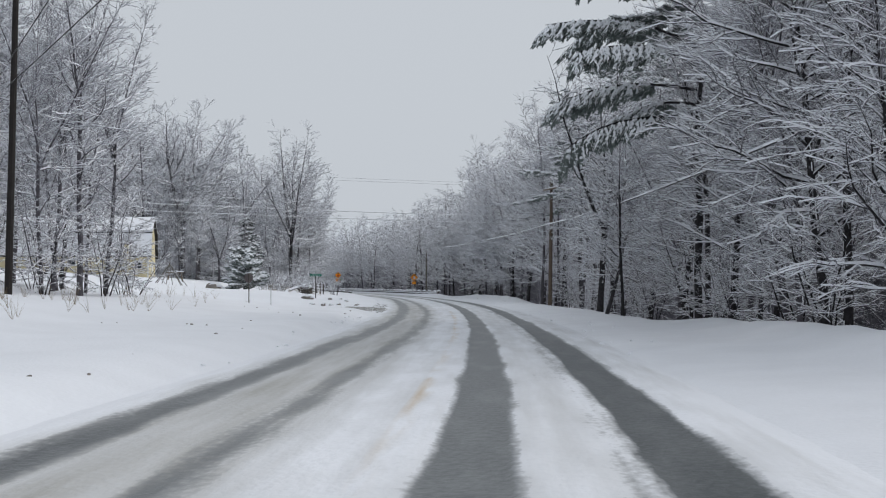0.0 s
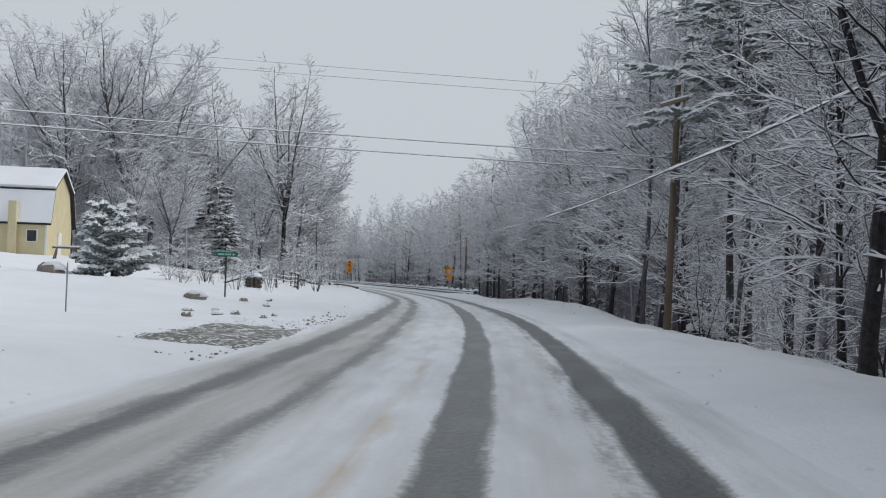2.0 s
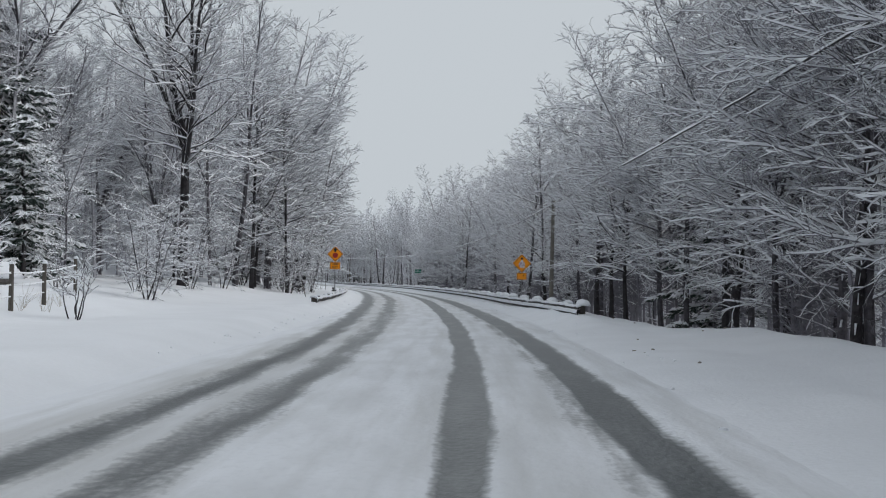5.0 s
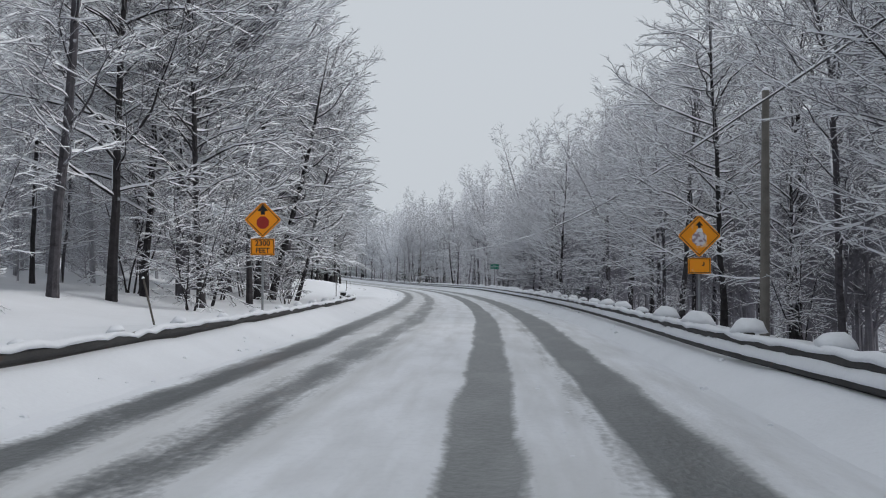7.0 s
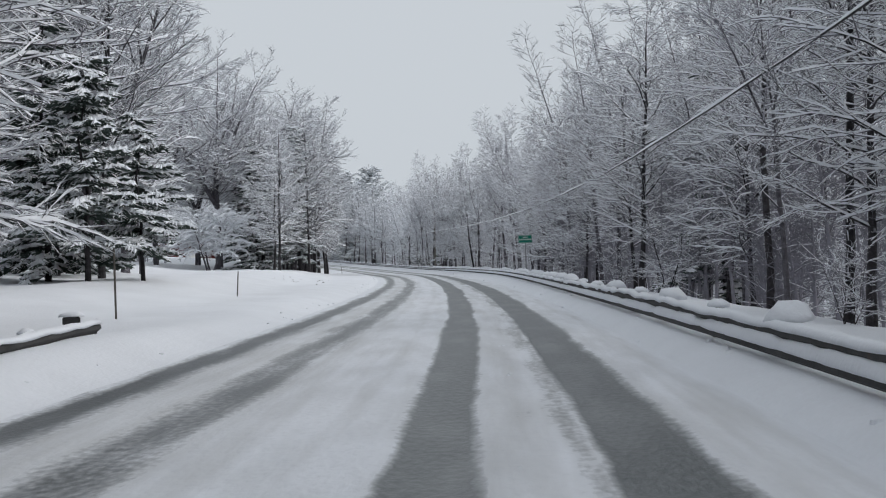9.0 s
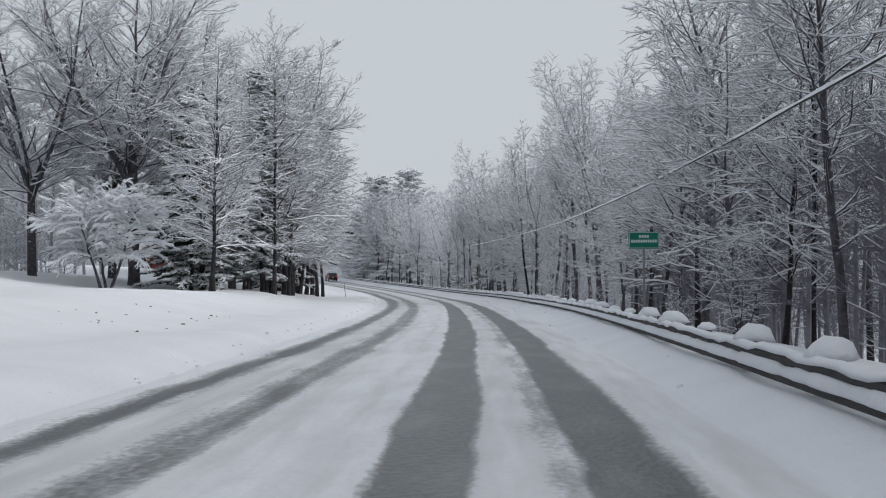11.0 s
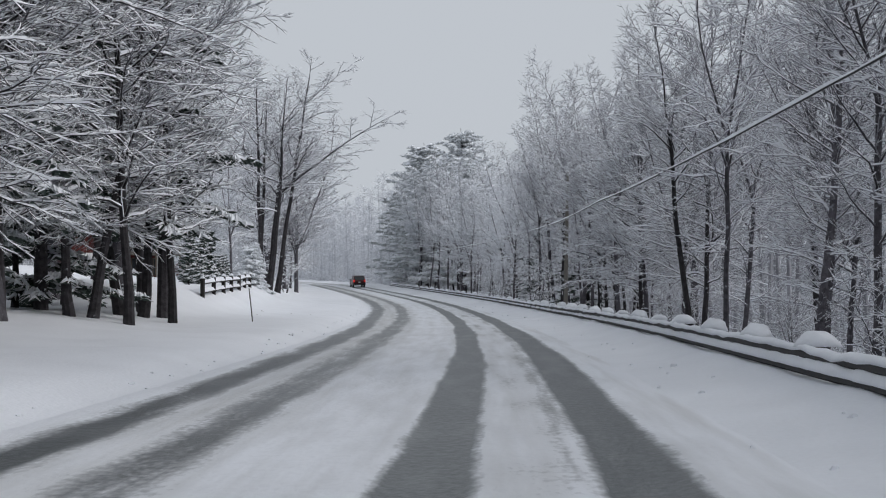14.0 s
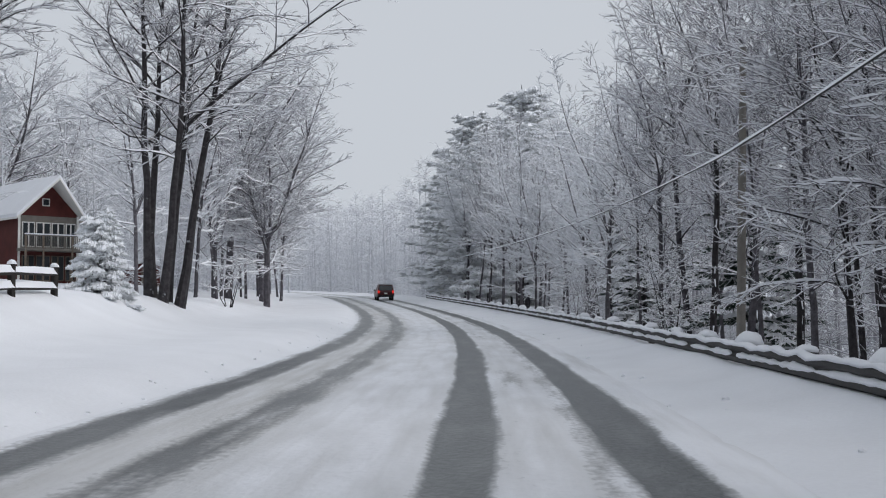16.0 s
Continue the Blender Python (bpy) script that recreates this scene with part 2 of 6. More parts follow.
def road_material():
    m = bpy.data.materials.new("asphalt_under_tracked_snow")
    m.use_nodes = True
    n, l = m.node_tree.nodes, m.node_tree.links
    b = n["Principled BSDF"]
    uv = n.new("ShaderNodeUVMap")
    uv.uv_map = "lane"

    def tex(sx, sy, detail):
        mp = n.new("ShaderNodeMapping")
        mp.inputs["Scale"].default_value = (sx, sy, 1)
        t = n.new("ShaderNodeTexNoise")
        t.inputs["Scale"].default_value = 1.0
        t.inputs["Detail"].default_value = detail
        l.new(uv.outputs[0], mp.inputs[0])
        l.new(mp.outputs[0], t.inputs["Vector"])
        return t.outputs["Fac"]

    def math_node(op, a, c, third=None):
        k = n.new("ShaderNodeMath")
        k.operation = op
        for i, v in enumerate((a, c, third)):
            if v is None:
                continue
            if isinstance(v, (int, float)):
                k.inputs[i].default_value = v
            else:
                l.new(v, k.inputs[i])
        return k.outputs[0]

    def attr(name):
        k = n.new("ShaderNodeAttribute")
        k.attribute_name = name
        return k.outputs["Fac"]

    def mix(f, a, c):
        k = n.new("ShaderNodeMix")
        k.data_type = "RGBA"
        l.new(f, k.inputs[0])
        for i, v in ((6, a), (7, c)):
            if isinstance(v, tuple):
                k.inputs[i].default_value = (*v, 1)
            else:
                l.new(v, k.inputs[i])
        return k.outputs[2]

    def rng(v, a, c):
        k = n.new("ShaderNodeMapRange")
        k.inputs["From Min"].default_value, k.inputs["From Max"].default_value = a, c
        l.new(v, k.inputs["Value"])
        return k.outputs[0]

    streak, grain, patch = tex(3.0, 0.22, 5), tex(12, 7, 5), tex(1.6, 0.45, 6)
    bare = math_node("MULTIPLY_ADD", math_node("SUBTRACT", streak, 0.5), 0.55, attr("bare"))
    bare = math_node("MULTIPLY_ADD", math_node("SUBTRACT", grain, 0.5), 0.60, bare)
    bare = math_node("MULTIPLY_ADD", math_node("SUBTRACT", patch, 0.5), 0.60, bare)
    open_f = rng(bare, 0.30, 0.72)
    dirty = math_node("MULTIPLY_ADD", math_node("SUBTRACT", streak, 0.5), 0.9, attr("dirt"))
    dirt_f = rng(dirty, 0.15, 1.1)
    snow_c = mix(dirt_f, (0.80, 0.82, 0.86), (0.36, 0.355, 0.33))
    snow_c = mix(math_node('MULTIPLY', rng(patch, 0.42, 0.68), math_node('MULTIPLY', attr('worn'), 0.35)), snow_c, (0.52, 0.53, 0.54))
    snow_c = mix(math_node('MULTIPLY', rng(grain, 0.5, 0.75), math_node('MULTIPLY', attr('worn'), 0.3)), snow_c, (0.60, 0.62, 0.65))
    asph = mix(rng(grain, 0.35, 0.7), (0.066, 0.074, 0.077), (0.120, 0.130, 0.133))
    asph = mix(math_node('MULTIPLY', rng(patch, 0.48, 0.72), 0.55), asph, (0.21, 0.22, 0.225))
    c = mix(open_f, snow_c, asph)
    yel = math_node("MULTIPLY", attr("yellow"), rng(math_node("ADD", streak, math_node("MULTIPLY", patch, 0.7)), 0.72, 1.0))
    c = mix(yel, c, (0.50, 0.30, 0.06))
    l.new(c, b.inputs["Base Color"])
    r = n.new("ShaderNodeMapRange")
    r.inputs["To Min"].default_value, r.inputs["To Max"].default_value = 0.75, 0.38
    l.new(open_f, r.inputs["Value"])
    l.new(r.outputs[0], b.inputs["Roughness"])
    b.inputs["Specular IOR Level"].default_value = 0.35
    bp = n.new("ShaderNodeBump")
    bp.inputs["Strength"].default_value, bp.inputs["Distance"].default_value = 0.7, 0.02
    l.new(math_node("ADD", grain, math_node("MULTIPLY", open_f, -1.0)), bp.inputs["Height"])
    l.new(bp.outputs[0], b.inputs["Normal"])
    return m


ROAD = road_material()


# ---- mesh helpers ----
def mesh_object(name, verts, faces, mat, smooth=False):
    me = bpy.data.meshes.new(name)
    me.from_pydata([tuple(v) for v in verts], [], faces)
    if mat:
        me.materials.append(mat)
    if smooth:
        me.shade_smooth()
    return new(name, me)


def part(name, geo, mat, parent, label="", smooth=False):
    """One mesh (verts, faces) under a thing or a part."""
    ob = mesh_object(name, geo[0], geo[1], mat, smooth)
    ob.parent = parent
    if label:
        ob["label"] = label
    return ob


def part_of(name, data, parent, m=None):
    ob = new(name, data)
    ob.parent = parent
    if m is not None:
        ob.matrix_local = m
    return ob


def thing(name, m, label, category, group=""):
    ob = new(name)
    ob.matrix_world = m
    return tagged(ob, label, category, group)


def join(*geos):
    v, f = [], []
    for gv, gf in geos:
        k = len(v)
        v += list(gv)
        f += [tuple(i + k for i in face) for face in gf]
    return v, f


def moved(geo, m):
    return [m @ Vector(v) for v in geo[0]], geo[1]


def box(x0, y0, z0, x1, y1, z1, bevel=0.0):
    """A box with its corners cut off by bevel."""
    bm = bmesh.new()
    bmesh.ops.create_cube(bm, size=1)
    for v in bm.verts:
        v.co = Vector((x0 + (v.co.x + 0.5) * (x1 - x0), y0 + (v.co.y + 0.5) * (y1 - y0), z0 + (v.co.z + 0.5) * (z1 - z0)))
    if bevel:
        bmesh.ops.bevel(bm, geom=bm.edges[:], offset=bevel, segments=2, affect="EDGES")
    bm.verts.index_update()
    geo = [v.co.copy() for v in bm.verts], [tuple(v.index for v in f.verts) for f in bm.faces]
    bm.free()
    return geo


def tube(pts, radii, sides=6, cap=True):
    """A round bar along points, with a radius at each."""
    v, f = [], []
    k = len(pts)
    pts = [Vector(p) for p in pts]
    for i, p in enumerate(pts):
        d = (pts[min(i + 1, k - 1)] - pts[max(i - 1, 0)]).normalized()
        a = d.cross(Vector((0, 0, 1)) if abs(d.z) < 0.9 else Vector((1, 0, 0))).normalized()
        b = a.cross(d)
        for j in range(sides):
            w = 2 * math.pi * j / sides
            v.append(p + (a * math.cos(w) + b * math.sin(w)) * radii[i])
    for i in range(k - 1):
        for j in range(sides):
            j2 = (j + 1) % sides
            f.append((i * sides + j, i * sides + j2, (i + 1) * sides + j2, (i + 1) * sides + j))
    if cap:
        f.append(tuple(range(sides))[::-1])
        f.append(tuple((k - 1) * sides + j for j in range(sides)))
    return v, f


def prism(outline, y0, y1):
    """An outline in x, z pushed from y0 to y1."""
    k = len(outline)
    v = [(x, y0, z) for x, z in outline] + [(x, y1, z) for x, z in outline]
    f = [tuple(range(k)), tuple(range(2 * k - 1, k - 1, -1))]
    f += [(j, j + k, (j + 1) % k + k, (j + 1) % k) for j in range(k)]
    return v, f


def mound(rx, ry, h, rnd, rings=4, seg=10, rough=0.15):
    """A rounded lump of snow or stone on its base."""
    v, f = [], []
    for i in range(rings):
        a = math.pi / 2 * i / rings
        for j in range(seg):
            w = 2 * math.pi * j / seg
            q = 1 + rough * (rnd.random() - 0.5)
            v.append((rx * math.cos(a) * math.cos(w) * q, ry * math.cos(a) * math.sin(w) * q, h * math.sin(a) * q))
    v.append((0, 0, h))
    for i in range(rings - 1):
        for j in range(seg):
            j2 = (j + 1) % seg
            f.append((i * seg + j, i * seg + j2, (i + 1) * seg + j2, (i + 1) * seg + j))
    for j in range(seg):
        f.append(((rings - 1) * seg + j, (rings - 1) * seg + (j + 1) % seg, rings * seg))
    f.append(tuple(range(seg))[::-1])
    return v, f


def stand(s, off, turn=0.0, sink=0.0):
    """The pose of something that stands on the ground, facing along the road."""
    x, y = at(s, off)
    return pose(x, y, ground_z(s, off) - sink, 0, 0, math.degrees(heading(s)) + turn)


# ---- ground ----
def build_ground():
    ss = [-900, -500, -250, -120] + [-60 + 1.5 * i for i in range(int(720 / 1.5))] + [670, 700, 760, 900, 1200, 1800, 3000]
    offs = [-3000, -1200, -500, -250, -150, -100, -80, -65] + [-54 + 3 * i for i in range(8)] + [-30 + 1.0 * i for i in range(16)]
    offs += [-14 + 0.4 * i for i in range(23)] + [-4.6, -2, 0, 2, 2.5] + [2.7 + 0.3 * i for i in range(31)] + [12.5 + 1.0 * i for i in range(16)]
    offs += [30, 34, 40, 48, 58, 72, 90, 130, 200, 400, 1200, 3000]
    v = []
    for s in ss:
        for o in offs:
            x, y = at(s, o)
            v.append((x, y, ground_z(s, o)))
    n = len(offs)
    f = [(i * n + j, i * n + j + 1, (i + 1) * n + j + 1, (i + 1) * n + j) for i in range(len(ss) - 1) for j in range(n - 1)]
    ob = mesh_object("ground", v, f, SNOW, True)
    tagged(ob, "snow-covered roadside ground with soft drifts", "ground", kind="structure")


build_ground()


# ---- road ----
def hump(v, centre, half, soft):
    return min(1.0, max(0.0, (half + soft - abs(v - centre)) / (2 * soft)))


# along the road: centre and half width of the two wheel tracks in this lane, then of the two in the other
TRACKS = (
    (15, -0.45, 0.42, 1.32, 0.48, -4.30, 0.43, -2.72, 0.31),
    (47, -0.47, 0.33, 1.29, 0.40, -3.85, 0.38, -2.52, 0.28),
    (93, -0.27, 0.34, 1.67, 0.44, -4.00, 0.46, -2.75, 0.30),
    (122, -0.17, 0.28, 1.49, 0.42, -3.65, 0.40, -2.58, 0.40),
    (175, -0.58, 0.39, 1.02, 0.50, -4.60, 0.52, -3.20, 0.46),
    (190, -0.52, 0.37, 1.09, 0.50, -4.75, 0.52, -3.12, 0.45),
    (283, -0.56, 0.46, 1.08, 0.51, -4.25, 0.40, -2.80, 0.43),
    (341, -0.19, 0.37, 1.56, 0.48, -4.35, 0.55, -3.00, 0.48),
    (363, -0.16, 0.37, 1.64, 0.46, -4.60, 0.55, -2.92, 0.46),
)


def build_road():
    du, ds = 0.1, 0.5
    us = [ROAD_L + du * i for i in range(int((ROAD_R - ROAD_L) / du) + 1)]
    sv = [-40 + ds * i for i in range(int(680 / ds))]
    verts, bare, dirt, yellow, worn, uvs = [], [], [], [], [], []
    for s in sv:
        w1 = 0.10 * noise.noise((s * 0.05, 3, 0)) + 0.05 * noise.noise((s * 0.31, 7, 0))
        w2 = 0.10 * noise.noise((s * 0.04, 13, 0)) + 0.05 * noise.noise((s * 0.27, 17, 0))
        wide = 0.08 * noise.noise((s * 0.11, 23, 0)) - 0.03
        up = lift(s)
        slushy = ramp(s, ((70, 1), (125, 0.25), (180, 0.0), (300, 0.0), (350, 0.4)))
        (ma, ha), (mb, hb), (mc, hc), (md, hd) = [(ramp(s, [(q[0], q[1 + 2 * k]) for q in TRACKS]), ramp(s, [(q[0], q[2 + 2 * k]) for q in TRACKS])) for k in range(4)]
        between = 0.10 + 0.30 * max(0, noise.noise((s * 0.13, 29, 0))) + 0.10 * ramp(s, ((160, 0), (220, 1), (420, 1)))
        for u in us:
            e = 0.05 * noise.noise((s * 1.1, u * 2.5, 0))
            t = u + e
            a = hump(t, ma + 0.4 * w1, ha + wide, 0.11)
            b = max(0.92 * hump(t, mb + 0.05 + 0.4 * w1, hb - 0.05 + wide, 0.12), 0.42 * hump(t, mb - hb + 0.4 * w1, 0.22 + wide, 0.16))
            c = 0.78 * hump(t, mc + 0.4 * w2, hc - 0.06, 0.26)
            d = 0.62 * hump(t, md + 0.4 * w2, hd - 0.02, 0.24)
            mid = between * hump(t, 0.5, 0.35, 0.25)
            k = max(a, b, c, d, mid)
            bare.append(k)
            dirt.append(max((0.45 + 0.4 * slushy) * hump(t, -3.4, 1.3, 0.5), 0.35 * hump(t, 0.5, 1.5, 0.4), 0.28 * hump(t, -1.4, 0.3, 0.4), (0.26 + 0.25 * noise.noise((s * 0.12, 71, 0))) * hump(t, mb + hb + 0.5, 0.4, 0.2)))
            yellow.append(0.95 * hump(u + 0.04 * noise.noise((s * 0.4, 61, 0)), -1.27, 0.05, 0.05) * ramp(s, ((55, 1), (75, 0.0))) * max(0, 0.5 + 1.2 * noise.noise((s * 0.16, 51, 0))))
            z = 0.035 * (1 - k) + (0.014 * noise.noise((s * 0.9, u * 3, 40)) + 0.012 * noise.noise((s * 2.3, u * 4.5, 41))) * (1 - k)
            rim = min(u - ROAD_L, ROAD_R - u)
            z -= 0.078 * max(0, 1 - rim / 1.2) ** 2
            worn.append(min(1.0, max(0.0, (rim - 0.15) / 0.9)))
            x, y = at(s, u)
            verts.append((x, y, z + up))
            uvs.append((u, s))
    n = len(us)
    f = [(i * n + j, i * n + j + 1, (i + 1) * n + j + 1, (i + 1) * n + j) for i in range(len(sv) - 1) for j in range(n - 1)]
    ob = mesh_object("road", verts, f, ROAD, True)
    me = ob.data
    for name, values in (("bare", bare), ("dirt", dirt), ("yellow", yellow), ("worn", worn)):
        me.attributes.new(name, "FLOAT", "POINT").data.foreach_set("value", values)
    layer = me.uv_layers.new(name="lane")
    idx = np.empty(len(me.loops), dtype=np.int32)
    me.loops.foreach_get("vertex_index", idx)
    layer.data.foreach_set("uv", np.array(uvs, dtype=np.float32)[idx].ravel())
    tagged(ob, "two-lane asphalt road with wheel tracks through packed snow", "road", kind="structure")


build_road()


# ---- trees ----
def direction(az, el):
    return Vector((math.cos(az) * math.cos(el), math.sin(az) * math.cos(el), math.sin(el)))


def bough(start, az, el, length, steps, bend, rnd, wob=0.12):
    """Points of a branch that starts at an angle and bends up or down along its way."""
    pts = [Vector(start)]
    for i in range(steps):
        az += rnd.uniform(-wob, wob)
        el += bend / steps + rnd.uniform(-wob, wob) * 0.7
        pts.append(pts[-1] + direction(az, el) * (length / steps))
    return pts


def ridge(pts, radii, thick, rnd):
    """The snow that lies along the top of a branch."""
    v, f = [], []
    for i, p in enumerate(pts):
        q = pts[min(i + 1, len(pts) - 1)] - pts[max(i - 1, 0)]
        side = Vector((q.y, -q.x, 0))
        flat = side.length / max(q.length, 1e-6)
        side = side.normalized() if side.length > 1e-6 else Vector((1, 0, 0))
        w = radii[i] * 1.05 + 0.22 * thick * flat
        t = thick * flat * rnd.uniform(0.4, 1.5)
        up = Vector((0, 0, 1))
        v += [p + side * w + up * radii[i] * 0.1, p + up * (radii[i] + t), p - side * w + up * radii[i] * 0.1]
    for i in range(len(pts) - 1):
        a = 3 * i
        f += [(a, a + 1, a + 4, a + 3), (a + 1, a + 2, a + 5, a + 4)]
    return v, f


def keel(pts, radii):
    """The dark underside of a thin twig."""
    v, f = [], []
    for i, p in enumerate(pts):
        q = pts[min(i + 1, len(pts) - 1)] - pts[max(i - 1, 0)]
        side = Vector((q.y, -q.x, 0))
        side = side.normalized() if side.length > 1e-6 else Vector((1, 0, 0))
        down = q.cross(side).normalized()
        if down.z > 0:
            down = -down
        r = radii[i]
        v += [p + side * r * 1.3, p + down * r * 1.9, p - side * r * 1.3]
    for i in range(len(pts) - 1):
        a = 3 * i
        f += [(a, a + 3, a + 4, a + 1), (a + 1, a + 4, a + 5, a + 2)]
    return v, f


def spike(a, e, r):
    """A fine pointed twig, seen from below."""
    d = e - a
    side = Vector((d.y, -d.x, 0))
    side = side.normalized() if side.length > 1e-6 else Vector((1, 0, 0))
    down = d.cross(side).normalized()
    if down.z > 0:
        down = -down
    return [a + side * r * 1.3, a + down * r * 1.9, a - side * r * 1.3, e], [(0, 3, 1), (1, 3, 2)]


def frost(a, e, r, thick):
    """The snow on a fine twig."""
    d = e - a
    side = Vector((d.y, -d.x, 0))
    flat = side.length / max(d.length, 1e-6)
    side = side.normalized() if side.length > 1e-6 else Vector((1, 0, 0))
    w = r * 1.05 + 0.24 * thick * flat
    return [a + side * w, a + Vector((0, 0, r + thick * flat)), a - side * w, e], [(0, 1, 3), (1, 2, 3)]


def plaster(tr, pts, rad, az, rnd):
    """Snow blown against one side of a trunk, in broken strips."""
    for i in range(1, len(pts) - 3):
        for h in range(4):
            if rnd.random() < 0.82:
                continue
            v = []
            for t in (h / 4, (h + 1.15) / 4):
                p = pts[i].lerp(pts[i + 1], min(t, 1.0))
                r = rad[i] * (1 - t) + rad[i + 1] * t
                spread = rnd.uniform(0.05, 0.26)
                c = az + rnd.uniform(-0.2, 0.2)
                for w, g in ((-spread, 0.99), (0, 1.04), (spread, 0.99)):
                    v.append(p + Vector((math.cos(c + w), math.sin(c + w), 0)) * (r * g + (0.012 if w == 0 else 0.0)))
            tr.add(tr.snow, (v, [(0, 1, 4, 3), (1, 2, 5, 4)]))


class Tree:
    """Collects the wood, the twigs and the snow of one tree."""

    def __init__(self):
        self.wood, self.twigs, self.snow, self.green = ([], []), ([], []), ([], []), ([], [])
        self.twig_mat, self.needles, self.needle_label = TWIG, NEEDLES, "dark green needle boughs"
        self.bark = BARK

    def add(self, which, geo):
        k = len(which[0])
        which[0].extend(geo[0])
        which[1].extend(tuple(i + k for i in f) for f in geo[1])

    def build(self, label, category="tree"):
        top = new("tree")
        tagged(top, label, category)
        part("trunk", self.wood, self.bark, top)
        if self.twigs[0]:
            tagged(part("crown", self.twigs, self.twig_mat, top), kind="stuff")
        if self.green[0]:
            tagged(part("crown", self.green, self.needles, top, self.needle_label), kind="stuff")
        if self.snow[0]:
            tagged(part("snow", self.snow, TREE_SNOW, top, "snow lying on the branches"), kind="stuff")
        return top


def turned(d, angle, roll, side):
    """A direction that leaves d at an angle: level to one side, tipped out of the level by roll."""
    flat = Vector((d.y, -d.x, 0))
    flat = flat.normalized() if flat.length > 0.15 else Vector((math.cos(roll * 5), math.sin(roll * 5), 0))
    over = flat.cross(d)
    return (d * math.cos(angle) + (flat * math.cos(roll) + over * math.sin(roll)) * math.sin(angle) * side).normalized()


def shoot(p, d, length, steps, lift_by, rnd, wob):
    """Points of a branch that starts along d, wavers, and bends up or down by lift_by over its length."""
    pts = [Vector(p)]
    for _ in range(steps):
        d = (d + Vector((rnd.uniform(-wob, wob), rnd.uniform(-wob, wob), rnd.uniform(-wob, wob) * 0.8 + lift_by / steps))).normalized()
        pts.append(pts[-1] + d * (length / steps))
    return pts


def along(pts, w):
    n = len(pts) - 1
    k = min(int(w * n), n - 1)
    return pts[k].lerp(pts[k + 1], w * n - k), (pts[k + 1] - pts[k]).normalized()


def spray(tr, pts, length, tgap, twig_len, lift_by, thick, rnd, roll):
    """The fine twigs on both sides of a branch, each with two forks."""
    n = max(3, int(length / tgap))
    side = rnd.choice((-1, 1))
    for i in range(n):
        w = 0.08 + 0.92 * (i + rnd.random() * 0.8) / n
        p, d = along(pts, min(w, 0.999))
        side = -side
        tl = twig_len * (1.05 - 0.5 * w) * rnd.uniform(0.45, 1.15)
        q = turned(d, rnd.uniform(0.4, 1.05), rnd.gauss(0, roll * 1.4), side)
        q = (q + Vector((0, 0, lift_by * 0.3 + rnd.uniform(-0.15, 0.15)))).normalized()
        e = p + q * tl
        tr.add(tr.twigs, spike(p, e, 0.0075))
        tr.add(tr.snow, frost(p, e, 0.007, thick * rnd.uniform(0.5, 1.3)))
        for fork in (-1, 1):
            if rnd.random() < 0.4:
                continue
            f0 = p.lerp(e, rnd.uniform(0.2, 0.65))
            f1 = f0 + turned(q, rnd.uniform(0.4, 0.8), rnd.gauss(0, roll), fork) * tl * rnd.uniform(0.35, 0.65)
            tr.add(tr.twigs, spike(f0, f1, 0.006))
            tr.add(tr.snow, frost(f0, f1, 0.0055, thick * rnd.uniform(0.3, 0.9)))


def limb_out(tr, p, d, length, r, lift_by, rnd, gap, tgap, twig_len, thick, roll, wob=0.32):
    """One limb with its side branches and their twigs."""
    lp = shoot(p, d, length, 6, lift_by, rnd, wob)
    lr = [max(0.006, r * (1 - 0.145 * q)) for q in range(7)]
    tr.add(tr.wood if r > 0.03 else tr.twigs, tube(lp, lr, 5 if r > 0.03 else 3, False))
    tr.add(tr.snow, ridge(lp, lr, thick * (1.6 if r > 0.03 else 1.45), rnd))
    n = max(2, int(length / gap))
    side = rnd.choice((-1, 1))
    for i in range(n):
        w = 0.14 + 0.84 * (i + rnd.random() * 0.8) / n
        q, qd = along(lp, min(w, 0.999))
        side = -side
        bl = (0.55 * length * (1 - w) ** 0.8 + 0.4) * rnd.uniform(0.65, 1.2)
        bd = turned(qd, rnd.uniform(0.4, 1.1), rnd.gauss(0, roll * 1.5), side)
        bp = shoot(q, bd, bl, 3, lift_by * 0.7, rnd, wob)
        br = [0.011, 0.009, 0.007, 0.004] if bl > 0.8 else [0.009, 0.007, 0.006, 0.004]
        tr.add(tr.twigs, keel(bp, br))
        tr.add(tr.snow, ridge(bp, br, thick * 1.25, rnd))
        spray(tr, bp, bl, tgap, twig_len, lift_by, thick, rnd, roll)
    spray(tr, lp[3:], length * 0.5, tgap * 0.6, twig_len * 0.9, lift_by, thick, rnd, roll)
    return lp


